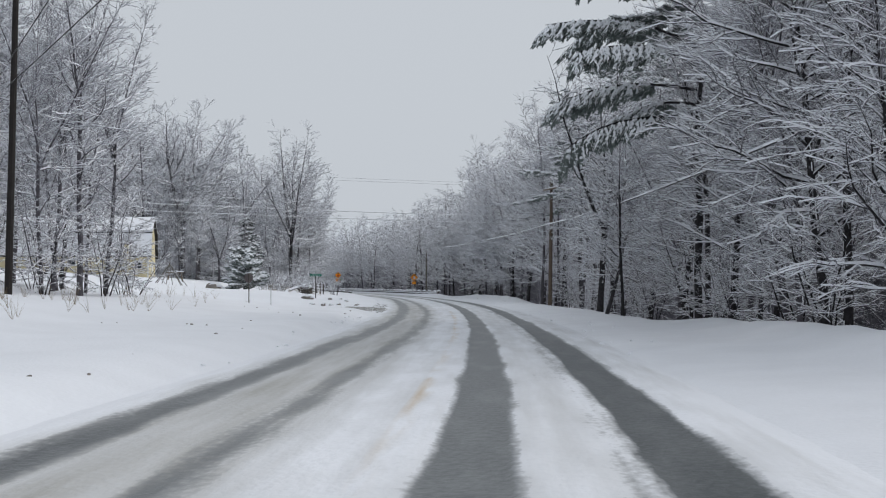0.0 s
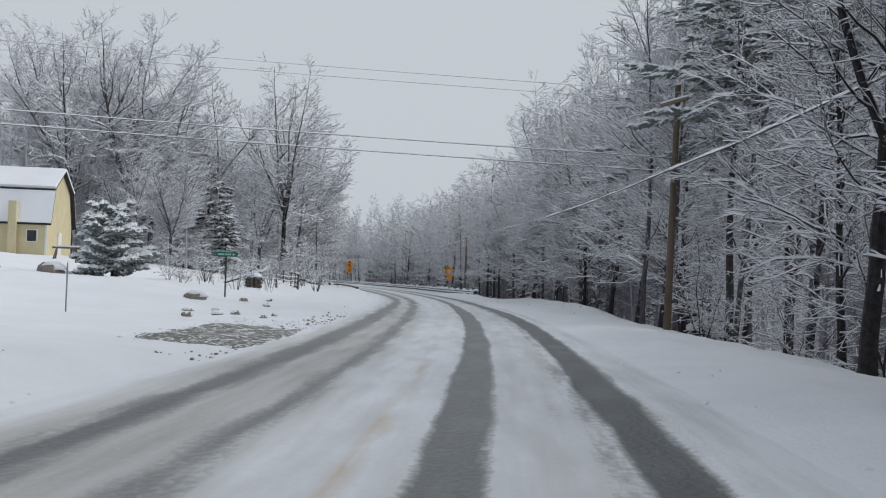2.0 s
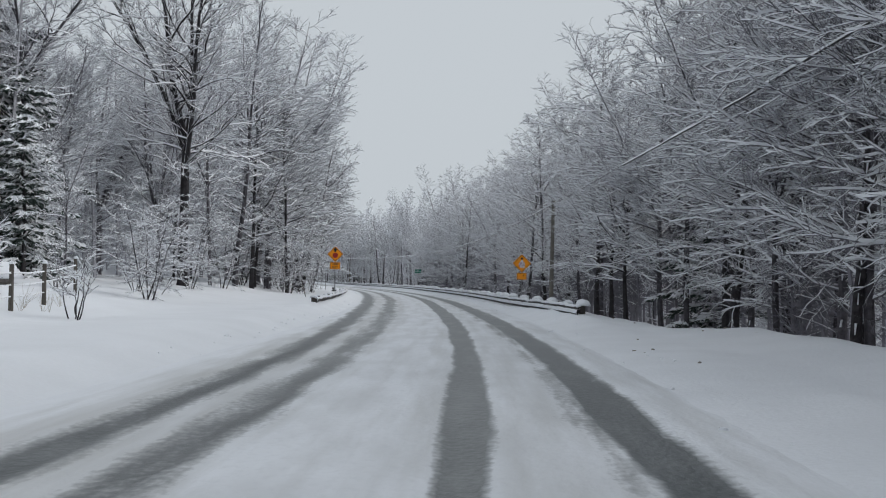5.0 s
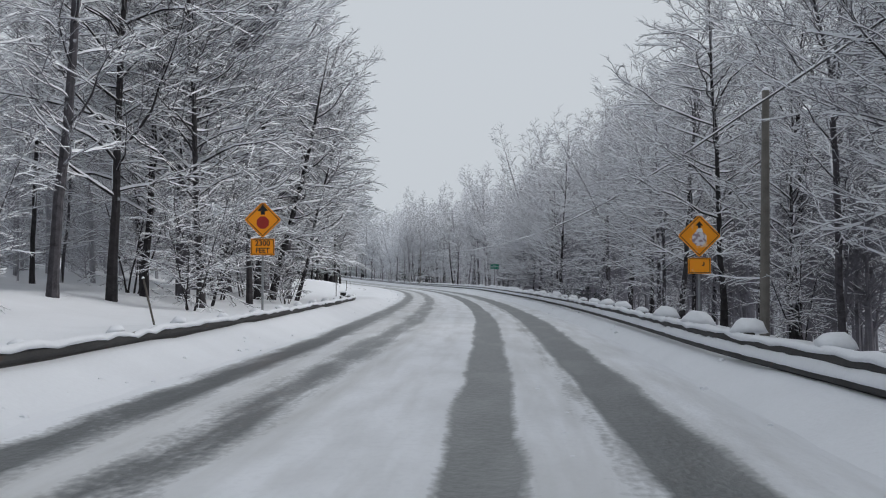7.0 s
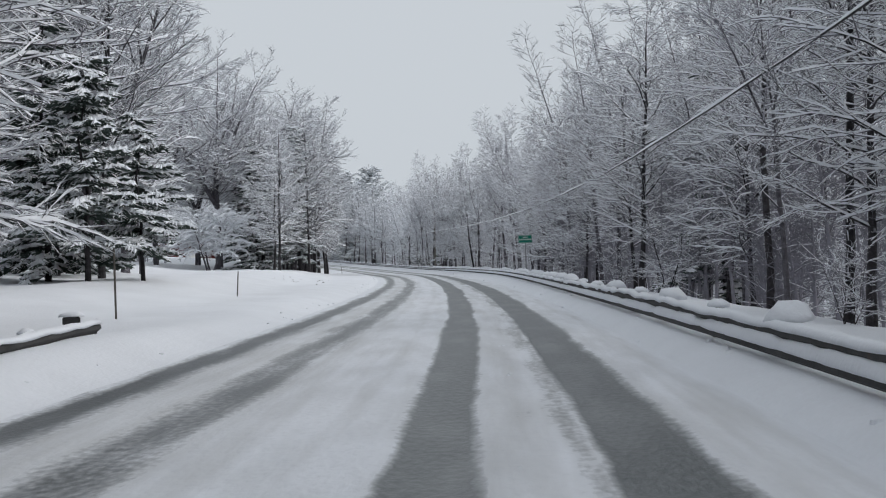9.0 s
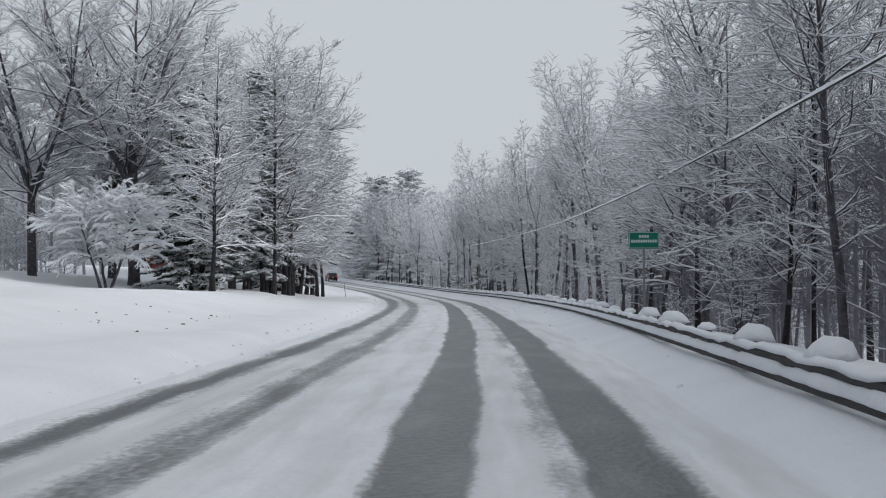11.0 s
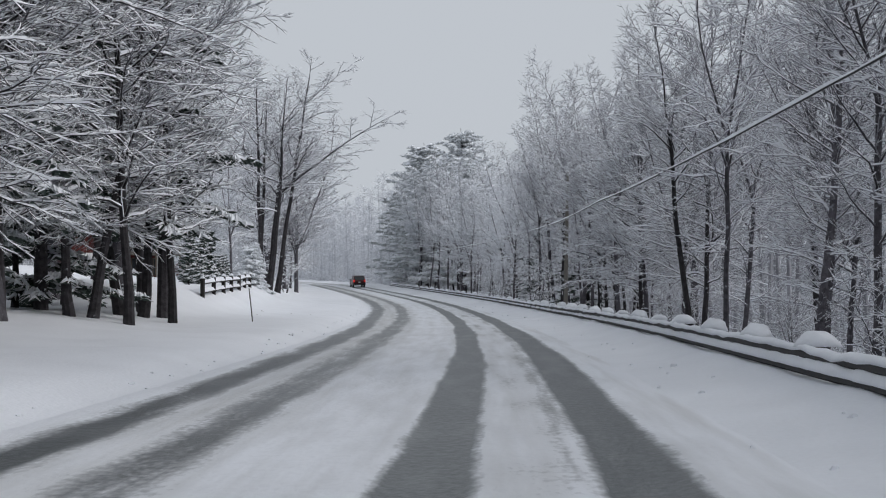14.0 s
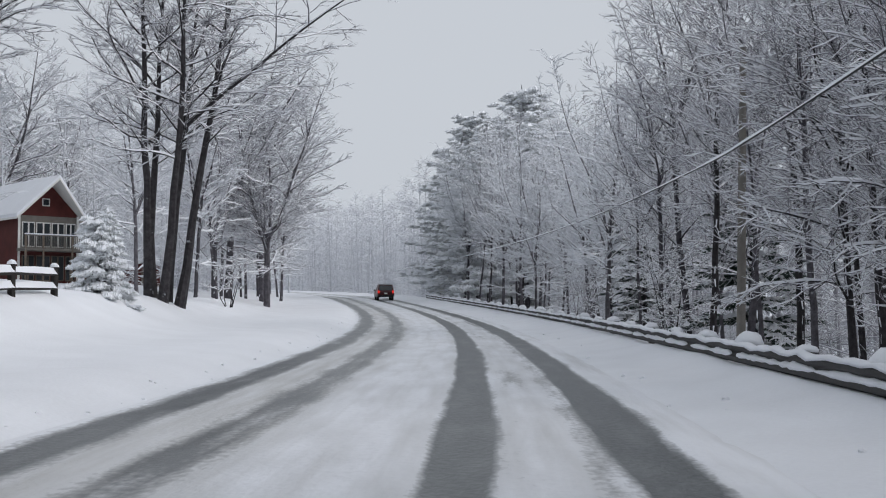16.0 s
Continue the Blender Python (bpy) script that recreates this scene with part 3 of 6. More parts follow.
def hardwood(seed, height, radius, first, limbs, reach, rise, bend, gap=0.62, tgap=0.34, stems=1, spread=1.3, snow_haze=False, lean=0.05, thick=0.032, twig_len=0.8, leaders=1, fork=0.4, crown="oval", roll=0.35, extra=()):
    """A bare tree. first: where the crown begins; rise, bend: how limbs leave the trunk and curve; leaders: the stems into which
    the trunk forks; crown: its outline; roll: how far its sprays stand out of the level; extra: single limbs (height, azimuth, rise, length, radius, bend)."""
    rnd = random.Random(seed)
    tr = Tree()
    # paler twigs and bark carry the distance haze in their colours
    if snow_haze == "heavy":
        tr.twig_mat = SNOW_HAZE_TWIG
    elif snow_haze:
        tr.twig_mat = HAZE_GREY_TWIG
    if snow_haze:
        tr.bark = SNOW_HAZE_BARK
    for st in range(stems):
        az0 = rnd.uniform(0, 6.28) if stems == 1 else 2 * math.pi * st / stems + rnd.uniform(-0.4, 0.4)
        tilt = rnd.uniform(0.3, 1) * lean if stems == 1 else rnd.uniform(0.5, 1.2) * lean
        base = Vector((0, 0, -0.5)) if stems == 1 else Vector((math.cos(az0), math.sin(az0), 0)) * radius * spread * rnd.uniform(0.8, 1.2) + Vector((0, 0, -0.5))
        hh = height * (1 if st == 0 else rnd.uniform(0.75, 1.0))
        n = 10
        axes = []
        stop = hh if leaders == 1 else hh * fork
        pts, rad = [base], [radius * 1.4]
        for i in range(n):
            pts.append(pts[-1] + direction(az0 + rnd.uniform(-0.7, 0.7), math.pi / 2 - tilt + rnd.uniform(-0.07, 0.07)) * ((stop + 0.5) / n))
            rad.append(radius * max(0.05, (1 - (i + 1) / n * stop / hh) ** 0.75))
        rad[1] = radius * 1.02
        tr.add(tr.wood, tube(pts, rad, 8))
        plaster(tr, pts, rad, 2.6 + rnd.uniform(-0.3, 0.3), rnd)
        axes.append((pts, rad))
        if leaders > 1:
            la = rnd.uniform(0, 6.28)
            for k in range(leaders):
                la += 2 * math.pi / leaders + rnd.uniform(-0.4, 0.4)
                out = rnd.uniform(0.14, 0.5)
                start, _d = along(pts, 1 - 0.25 * rnd.random() if k else 0.999)
                ln = (hh - start.z) * rnd.uniform(0.86, 1.0) / math.cos(out * 0.6)
                lp = shoot(start, direction(la, math.pi / 2 - out), ln, 8, 0.15, rnd, 0.11)
                r0 = rad[-1] * rnd.uniform(0.6, 0.85)
                lr = [max(0.012, r0 * (1 - i / 8) ** 0.8) for i in range(9)]
                tr.add(tr.wood, tube(lp, lr, 6, False))
                tr.add(tr.snow, ridge(lp, lr, thick, rnd))
                axes.append((lp, lr))
        low = base.z + 0.5 + first * hh
        weights = [max(0.0, a[0][-1].z - max(low, a[0][0].z)) for a in axes]
        total = sum(weights)
        for (ap, ar), wt in zip(axes, weights):
            count = int(limbs / stems * wt / total + 0.5)
            ga = rnd.uniform(0, 6.28)
            z0, z1 = max(low, ap[0].z), ap[-1].z
            for li in range(count):
                z = z0 + (z1 - z0) * min(0.995, (li + rnd.random() * 0.7) / count)
                k = max(j for j in range(len(ap)) if ap[j].z <= z + 1e-6)
                k = min(k, len(ap) - 2)
                fr = min(1, max(0, (z - ap[k].z) / max(1e-6, ap[k + 1].z - ap[k].z)))
                p0 = ap[k].lerp(ap[k + 1], fr)
                r0 = ar[k] * (1 - fr) + ar[k + 1] * fr
                ga += 2.4 + rnd.uniform(-0.5, 0.5)
                v = min(1.0, (z - low) / max(0.1, hh - (low - base.z - 0.5)))
                if crown == "dome":
                    shape = 0.62 + 0.38 * math.sin(math.pi * min(1, v * 1.15)) - 0.52 * v ** 4
                elif crown == "column":
                    shape = 0.75 - 0.35 * v
                elif crown == "cone":
                    shape = 1.0 - 0.72 * v
                else:
                    shape = 0.70 + 0.30 * math.sin(math.pi * min(1, v * 1.2)) - 0.42 * v * v
                length = reach * max(0.2, shape) * rnd.uniform(0.6, 1.15)
                if leaders > 1:
                    length *= 0.85
                    away = (p0 - base).xy.length
                    if away > 0.8:
                        ga = math.atan2(p0.y - base.y, p0.x - base.x) + rnd.uniform(-2.2, 2.2)
                        length = max(0.32 * reach * rnd.uniform(0.7, 1.15), length - 0.32 * away)
                el = rise * (0.7 + 0.7 * v) + rnd.uniform(-0.25, 0.3)
                lr0 = max(0.011, min(r0 * 0.6, 0.0115 * length + 0.004))
                limb_out(tr, p0, direction(ga, el), length, lr0, bend + rnd.uniform(-0.25, 0.25), rnd, gap, tgap, twig_len, thick, roll)
    for z, az, el, length, r, b in extra:
        lp = shoot((0.3, 0, z), direction(az, el), length, 8, b, rnd, 0.10)
        lr = [max(0.012, r * (1 - i / 9)) for i in range(9)]
        tr.add(tr.wood, tube(lp, lr, 7, False))
        tr.add(tr.snow, ridge(lp, lr, thick * 2, rnd))
        side = 1
        for i in range(9):
            q, qd = along(lp, 0.2 + 0.09 * i)
            side = -side
            limb_out(tr, q, turned(qd, rnd.uniform(0.5, 0.8), rnd.uniform(-0.5, 0.9), side), length * (0.42 - 0.03 * i), 0.03, b * 0.6 + 0.15, rnd, gap, tgap, twig_len, thick, roll, 0.2)
        limb_out(tr, lp[-1], (lp[-1] - lp[-2]).normalized(), 1.6, 0.015, 0.0, rnd, gap, tgap, twig_len, thick, roll)
    return tr


def clump(p, az, el, length, width, rnd, tr, load):
    """One needle spray: fingers that fan out from a stem, most of them under snow."""
    d = direction(az, el)
    k = width / 0.135
    snowy = rnd.random() < load
    for q, (along, turn, part_len) in enumerate(((0.0, 0.0, 1.0), (0.12, 0.75, 0.5), (0.22, -0.75, 0.52), (0.42, 0.65, 0.42), (0.55, -0.65, 0.38))):
        a = p + d * length * along
        e = a + direction(az + turn + rnd.uniform(-0.2, 0.2), el - 0.12 * abs(turn) + rnd.uniform(-0.15, 0.15)) * length * part_len
        tr.add(tr.green, spike(a, e, 0.05 * k))
        if snowy and rnd.random() < 0.9:
            tr.add(tr.snow, frost(a + Vector((0, 0, 0.012)), e, 0.036 * k, rnd.uniform(0.03, 0.085) * k))


def conifer(seed, height, radius, first, reach, whorls, per, droop, blade=0.55, width=0.13, load=0.85, power=1.0, fill=9, tip=0.25, gaps=0.12, snow_haze=False, extra=()):
    """An evergreen in whorls of boughs; extra: single great boughs (height, azimuth, rise, length)."""
    rnd = random.Random(seed)
    tr = Tree()
    if snow_haze == "light":
        tr.needles, tr.needle_label = YARD_NEEDLES, "green needle boughs under thick snow"
    elif snow_haze:
        tr.needles, tr.needle_label, tr.bark = SNOW_HAZE_NEEDLES, "grey-green needle boughs pale with snow and painted haze", SNOW_HAZE_BARK
    n = 8
    pts = [Vector((rnd.uniform(-1, 1) * 0.05 * i, rnd.uniform(-1, 1) * 0.05 * i, -0.4 + (height + 0.4) * i / n)) for i in range(n + 1)]
    tr.add(tr.wood, tube(pts, [radius * max(0.08, 1 - i / n) for i in range(n + 1)], 8))
    ga = 0.0
    for wi in range(whorls):
        v = wi / whorls
        z = height * (first + (0.98 - first) * v)
        for bi in range(per):
            ga += 2 * math.pi / per + rnd.uniform(-0.5, 0.5)
            if rnd.random() < gaps:
                continue
            length = reach * max(tip, (1 - v) ** power) * rnd.uniform(0.5, 1.25)
            if v > 0.93:
                length *= 0.5
            bp = bough((pts[min(int(z / height * n), n)].x, pts[min(int(z / height * n), n)].y, z + rnd.uniform(-0.45, 0.45)), ga, 0.25 - droop * 0.4 + 0.5 * v, length, 4, -droop + rnd.uniform(-0.15, 0.15), rnd, 0.08)
            tr.add(tr.wood, tube(bp, [0.03, 0.022, 0.016, 0.01, 0.006], 3, False))
            k = max(3, int(fill * length / reach + 1))
            for ci in range(k):
                w = 0.12 + 0.88 * (ci + 0.5) / k
                k2 = min(int(w * 4), 3)
                p = bp[k2].lerp(bp[k2 + 1], w * 4 - k2)
                for sd in (-1, 1):
                    size = blade * rnd.uniform(0.7, 1.2) * (1.15 - 0.5 * w)
                    clump(p, ga + sd * rnd.uniform(0.3, 1.2), -droop * rnd.uniform(0.1, 1.0) + rnd.uniform(-0.25, 0.2), size, width * rnd.uniform(0.8, 1.3), rnd, tr, load)
            clump(bp[-1] - (bp[-1] - bp[-2]) * 0.5, ga, -droop * 0.7, blade, width, rnd, tr, load)
    for z, az, el, length in extra:
        bp = bough((0, 0, z), az, el, length, 7, -0.75, rnd, 0.09)
        tr.add(tr.wood, tube(bp, [0.07, 0.06, 0.05, 0.042, 0.034, 0.026, 0.018, 0.01], 5, False))
        for i in range(22):
            p, d = along(bp, 0.28 + 0.032 * i)
            for sd in (-1, 1):
                a2 = math.atan2(d.y, d.x) + sd * rnd.uniform(0.5, 1.0)
                sub = bough(p, a2, math.asin(d.z) - 0.1, rnd.uniform(0.5, 1.3), 2, -0.5, rnd, 0.1)
                tr.add(tr.wood, tube(sub, [0.016, 0.011, 0.006], 3, False))
                for q in (0.3, 0.65, 0.99):
                    c, cd = along(sub, q)
                    for _k in range(2):
                        clump(c, a2 + rnd.uniform(-0.9, 0.9), math.asin(cd.z) - rnd.uniform(0.0, 0.5), blade * rnd.uniform(0.45, 0.7), width * rnd.uniform(0.9, 1.3), rnd, tr, 0.95)
    return tr


class Kinds:
    """One tree of each sort is placed first; the others are copies of it."""

    def __init__(self):
        self.first = {}

    def place(self, kind, s, off, size=1.0, turn=0.0, sink=0.0, label="", group="", tilt=(0, 0), deep=False):
        m = stand(s, off, turn, sink) @ pose(0, 0, 0, tilt[0], tilt[1], 0)
        if kind not in self.first:
            fn, lab = TREES[kind]
            ob = fn().build(lab)
            ob.scale = (1, 1, 1)
            self.first[kind] = ob
            ob.matrix_world = m @ Matrix.Scale(size, 4)
        else:
            src = self.first[kind]
            keep = src.scale.copy()
            src.scale = (size, size, size)
            ob = copy_thing(src, m)
            src.scale = keep
        tagged(ob, label or TREES[kind][1], "tree", group)
        if deep and ob is not self.first[kind]:
            ob.name = "woods"
            del ob["group"]
            tagged(ob, "dense bare winter woods powdered with snow", "woods", kind="stuff")
        return ob


TREES = {
    "oak": (lambda: hardwood(11, 21, 0.36, 0.16, 150, 7.8, 0.38, 0.4, 0.46, 0.28, snow_haze=True, lean=0.05, thick=0.036, leaders=5, fork=0.36, crown="dome", twig_len=0.85), "tall bare hardwood tree with snow-lined limbs"),
    "dark_oak": (lambda: hardwood(27, 19, 0.24, 0.22, 100, 6.2, 0.6, 0.15, 0.52, 0.3, lean=0.08, thick=0.032, leaders=4, fork=0.34, crown="dome", twig_len=0.8, roll=0.5), "dark crooked hardwood with thin lines of snow"),
    "maple": (lambda: hardwood(12, 18, 0.26, 0.13, 140, 6.4, 0.45, 0.4, 0.46, 0.28, snow_haze=True, lean=0.05, thick=0.036, leaders=5, fork=0.30, crown="dome", twig_len=0.85), "bare maple tree with a rounded snowy crown, paled for haze"),
    "elm": (lambda: hardwood(26, 20, 0.20, 0.36, 90, 4.6, 0.8, 0.4, 0.46, 0.28, snow_haze=True, lean=0.04, thick=0.032, leaders=3, fork=0.45, crown="dome", twig_len=0.8), "tall vase-shaped bare tree greyed for distance haze"),
    "ash": (lambda: hardwood(13, 18, 0.14, 0.16, 80, 4.2, 0.72, 0.3, 0.48, 0.28, snow_haze=True, lean=0.07, thick=0.03, leaders=2, fork=0.5), "slender bare tree with upright snowy twigs"),
    # far roadside tree, its twigs paled to stand for haze
    "haze_ash": (lambda: hardwood(25, 16, 0.13, 0.10, 84, 4.4, 0.6, 0.25, 0.48, 0.28, snow_haze="heavy", lean=0.07, thick=0.038, leaders=3, fork=0.4), "bare tree with snow, paled for distance haze"),
    "beech": (lambda: hardwood(14, 15, 0.13, 0.18, 62, 4.8, 0.45, 0.0, 0.44, 0.26, lean=0.09, thick=0.029, roll=0.42, crown="oval"), "thin bare tree with level snow-laden branches"),
    "alder": (lambda: hardwood(24, 13, 0.12, 0.12, 92, 4.1, 0.32, 0.12, 0.40, 0.25, snow_haze=True, lean=0.1, thick=0.026, roll=0.5, leaders=3, fork=0.4), "close-branched tree with thin lines of snow"),
    "cherry": (lambda: hardwood(15, 11.5, 0.11, 0.16, 56, 4.6, 0.65, -0.35, 0.44, 0.26, lean=0.16, thick=0.031, roll=0.4), "young bare tree with drooping snow-laden branches"),
    "birch": (lambda: hardwood(16, 16, 0.10, 0.18, 84, 3.8, 0.75, 0.2, 0.46, 0.28, snow_haze=True, lean=0.10, thick=0.028, leaders=3, fork=0.42), "thin forest tree with a narrow snowy crown"),
    "pole_tree": (lambda: hardwood(17, 18, 0.15, 0.30, 62, 4.2, 0.75, 0.25, 0.48, 0.28, lean=0.06, thick=0.030, leaders=2, fork=0.55), "straight dark forest trunk with a snowy crown"),
    "thicket": (lambda: hardwood(18, 6.0, 0.035, 0.06, 56, 2.3, 0.6, -0.25, 0.36, 0.22, stems=4, lean=0.35, twig_len=0.5, thick=0.016), "snow-laden thicket of thin arching stems"),
    "brush": (lambda: hardwood(19, 3.2, 0.022, 0.08, 40, 1.2, 0.7, -0.15, 0.28, 0.18, stems=6, lean=0.5, twig_len=0.34, thick=0.014), "low snow-dusted brush at the wood's edge"),
    "clump_tree": (lambda: hardwood(20, 19, 0.20, 0.34, 120, 5.4, 0.62, 0.1, 0.5, 0.3, stems=5, spread=2.9, lean=0.10, thick=0.028, extra=((7.6, -0.25, 0.75, 11.0, 0.11, -0.55), (10.5, 2.9, 0.8, 7.0, 0.08, -0.2), (13.0, -0.1, 0.95, 7.0, 0.06, -0.3), (9.0, 0.4, 0.5, 5.0, 0.05, 0.0))), "clump of five dark trunks with bare snowy branches"),
    "twin_tree": (lambda: hardwood(23, 14, 0.19, 0.20, 70, 4.9, 0.4, -0.15, 0.44, 0.26, stems=2, spread=1.8, lean=0.14, thick=0.031, roll=0.4), "forked dark-trunked tree with level snowy branches"),
    "ornamental": (lambda: hardwood(21, 5.0, 0.10, 0.30, 80, 3.4, 0.8, -0.75, 0.34, 0.20, stems=3, snow_haze="heavy", lean=0.4, twig_len=0.5, thick=0.085, roll=0.3), "small weeping ornamental tree covered in snow"),
    "shrub": (lambda: hardwood(22, 2.0, 0.03, 0.3, 18, 0.6, 0.8, 0.2, 0.3, 0.22, stems=5, lean=0.5, twig_len=0.22, thick=0.025), "bare many-stemmed shrub standing in the snow"),
    "leaning_pine": (lambda: conifer(40, 20, 0.17, 0.62, 3.8, 12, 5, 0.35, 0.9, 0.17, 1.0, 0.7, 11, 0.2, 0.15, "light", ((8.4, 3.3, 0.30, 6.0), (9.6, 2.75, 0.35, 6.2), (10.6, 3.6, 0.45, 5.8), (11.4, 3.1, 0.55, 6.4), (12.2, 2.6, 0.55, 5.6), (12.9, 3.5, 0.6, 5.4), (9.0, 2.4, 0.3, 4.6))), "white pine with great snow-bowed boughs over the verge"),
    "grey_spruce": (lambda: conifer(41, 15, 0.16, 0.08, 2.3, 24, 6, 0.35, 0.7, 0.16, 0.9, 0.75, 9, 0.2, 0.2, "light"), "slim grey-green spruce among bare trees"),
    "edge_pine": (lambda: conifer(42, 19, 0.20, 0.50, 4.2, 14, 6, 0.3, 0.9, 0.17, 1.0, 0.6, 11, 0.35, 0.15, "light"), "tall pine with a high snow-laden crown"),
    # far pine with haze put into its needle colour
    "haze_pine": (lambda: conifer(37, 17, 0.24, 0.10, 6.0, 24, 7, 0.2, 1.0, 0.24, 1.0, 0.55, 10, 0.35, 0.15, True), "rounded white pine with snow, greyed for distance haze"),
    "hemlock": (lambda: conifer(36, 15, 0.17, 0.05, 3.6, 22, 6, 0.35, 0.9, 0.17, 0.85, 0.8, 10), "hemlock with patches of snow on its boughs"),
    "old_hemlock": (lambda: conifer(38, 15, 0.25, 0.26, 4.3, 17, 6, 0.45, 0.95, 0.19, 0.9, 0.6, 10, 0.3, 0.22), "dark hemlock with a bare lower trunk and snowy boughs"),
    "spruce": (lambda: conifer(32, 14, 0.18, 0.07, 3.7, 22, 6, 0.45, 0.9, 0.19, 0.85, 0.7, 9, 0.3, 0.28), "dark green spruce with drooping snow-covered boughs"),
    "fir": (lambda: conifer(33, 9, 0.13, 0.20, 3.0, 13, 6, 0.35, 0.8, 0.18, 1.0, 0.7, 10, 0.3, 0.22), "young spruce with layered snow-covered boughs"),
    "yard_spruce": (lambda: conifer(34, 4.2, 0.08, 0.12, 2.3, 16, 9, 0.15, 0.6, 0.21, 1.0, 0.42, 11, 0.3, 0.1, "light"), "small round spruce loaded with snow"),
    "young_spruce": (lambda: conifer(43, 4.2, 0.07, 0.06, 1.7, 18, 8, 0.35, 0.5, 0.17, 1.0, 0.75, 9, 0.2, 0.1, True), "young spruce white with snow"),
    "cedar": (lambda: conifer(35, 3.0, 0.06, 0.04, 0.52, 17, 7, 0.1, 0.34, 0.12, 0.7, 0.35, 5, 0.55), "clipped arborvitae shrub with clots of snow"),
}
KIND = Kinds()


def wood_edge(seed, s0, s1, off0, off1, step, mix, group, sizes=(0.8, 1.15), clear=(), deep=False):
    """Trees at uneven spacing along one side of the road."""
    rnd = random.Random(seed)
    s = s0
    while s < s1:
        off = rnd.uniform(off0, off1)
        if not any(a <= s <= b and lo <= off <= hi for a, b, lo, hi in clear):
            KIND.place(rnd.choice(mix), s, off, rnd.uniform(*sizes), rnd.uniform(0, 360), 0.0, "", group, (rnd.uniform(-3, 3), rnd.uniform(-3, 3)), deep)
        s += step * rnd.uniform(0.6, 1.4)


# right-hand wood: edge, middle and depth
EDGE = ["beech", "cherry", "beech", "ash", "cherry", "birch", "beech", "pole_tree"]
SIGN_GAP = ((158, 184, 0, 8.8),)
wood_edge(1, 27, 100, 9.2, 11.5, 4.6, EDGE, "trees along the road")
wood_edge(22, 100, 118, 9.2, 11.0, 3.8, ["beech", "cherry", "ash"], "trees along the road", (1.0, 1.3))
wood_edge(8, 118, 165, 9.9, 12.0, 3.2, ["alder", "alder", "cherry", "pole_tree", "alder"], "trees along the road", (1.1, 1.4))
wood_edge(2, 25, 95, 8.8, 10.5, 5.5, ["thicket", "brush", "thicket"], "undergrowth along the road", (0.7, 1.1))
wood_edge(24, 20, 100, 11.5, 13.5, 5.0, ["beech", "ash", "maple", "birch"], "trees along the road", deep=True)
wood_edge(3, 100, 168, 11.8, 14.0, 6.0, ["hemlock", "alder", "pole_tree", "hemlock", "alder"], "trees along the road", deep=True)
wood_edge(4, 165, 305, 8.4, 11.0, 5.0, EDGE + ["pole_tree", "ash", "alder", "alder"], "trees along the road", clear=SIGN_GAP)
wood_edge(21, 400, 442, 8.8, 12.0, 3.6, ["haze_ash", "haze_ash", "birch"], "trees along the road", (0.85, 1.05))
wood_edge(26, 442, 475, 8.8, 12.0, 3.8, ["haze_ash", "haze_ash", "birch"], "trees along the road", (1.05, 1.25))
for s, o, k, turn in ((391, 12.0, 1.3, 290), (395.5, 10.6, 1.2, 60)):
    KIND.place("ash", s, o, k, turn, 0, "tall slender bare tree with upright snowy twigs", "trees along the road")
wood_edge(9, 305, 398, 9.0, 11.5, 3.4, ["ash", "pole_tree", "birch", "ash", "birch"], "trees along the road", clear=((344, 383, 0, 9.9),))
wood_edge(5, 165, 420, 7.6, 9.5, 17.0, ["brush", "brush", "thicket"], "undergrowth along the road", (0.5, 0.8), SIGN_GAP + ((360, 380, 0, 9.6),))
wood_edge(6, 170, 470, 11.5, 14.0, 8.0, ["pole_tree", "hemlock", "alder", "birch", "ash"], "trees along the road", deep=True)
wood_edge(23, 168, 300, 9.6, 12.5, 6.5, ["pole_tree"], "trees along the road", (0.75, 0.95), SIGN_GAP)
wood_edge(20, 118, 165, 9.3, 12.5, 4.2, ["pole_tree", "pole_tree", "alder"], "trees along the road", (0.9, 1.2), SIGN_GAP)
wood_edge(25, 28, 60, 9.2, 11.8, 3.2, ["pole_tree", "pole_tree", "alder"], "trees along the road", (0.85, 1.05))
# left-hand woods
wood_edge(11, 36, 60, -26.0, -19.5, 4.0, ["birch", "ash", "beech", "birch"], "trees along the road")
wood_edge(12, 178, 214, -16.0, -12.5, 4.5, ["beech", "ash", "birch", "maple"], "trees along the road", (1.1, 1.35))
wood_edge(13, 146, 225, -30.0, -17.0, 5.0, ["beech", "birch", "pole_tree", "maple"], "trees along the road", (0.5, 0.85), deep=True)
wood_edge(14, 228, 300, -44.0, -26.0, 7.0, ["maple", "ash", "oak", "spruce"], "trees along the road", deep=True)
wood_edge(15, 303, 340, -20.0, -14.5, 6.0, ["beech", "cherry", "fir", "ash", "spruce"], "trees along the road")
wood_edge(16, 418, 475, -16.5, -10.5, 4.5, ["haze_ash", "maple", "haze_ash", "birch"], "trees along the road")
wood_edge(17, 345, 440, -64.0, -48.0, 10.0, ["ash", "birch", "maple"], "trees along the road", deep=True)
wood_edge(18, 84, 146, -60.0, -46.0, 8.0, ["ash", "ash", "maple"], "trees along the road", deep=True)
wood_edge(19, 150, 182, -13.5, -11.0, 8.0, ["thicket", "brush"], "undergrowth along the road", (0.7, 0.9))


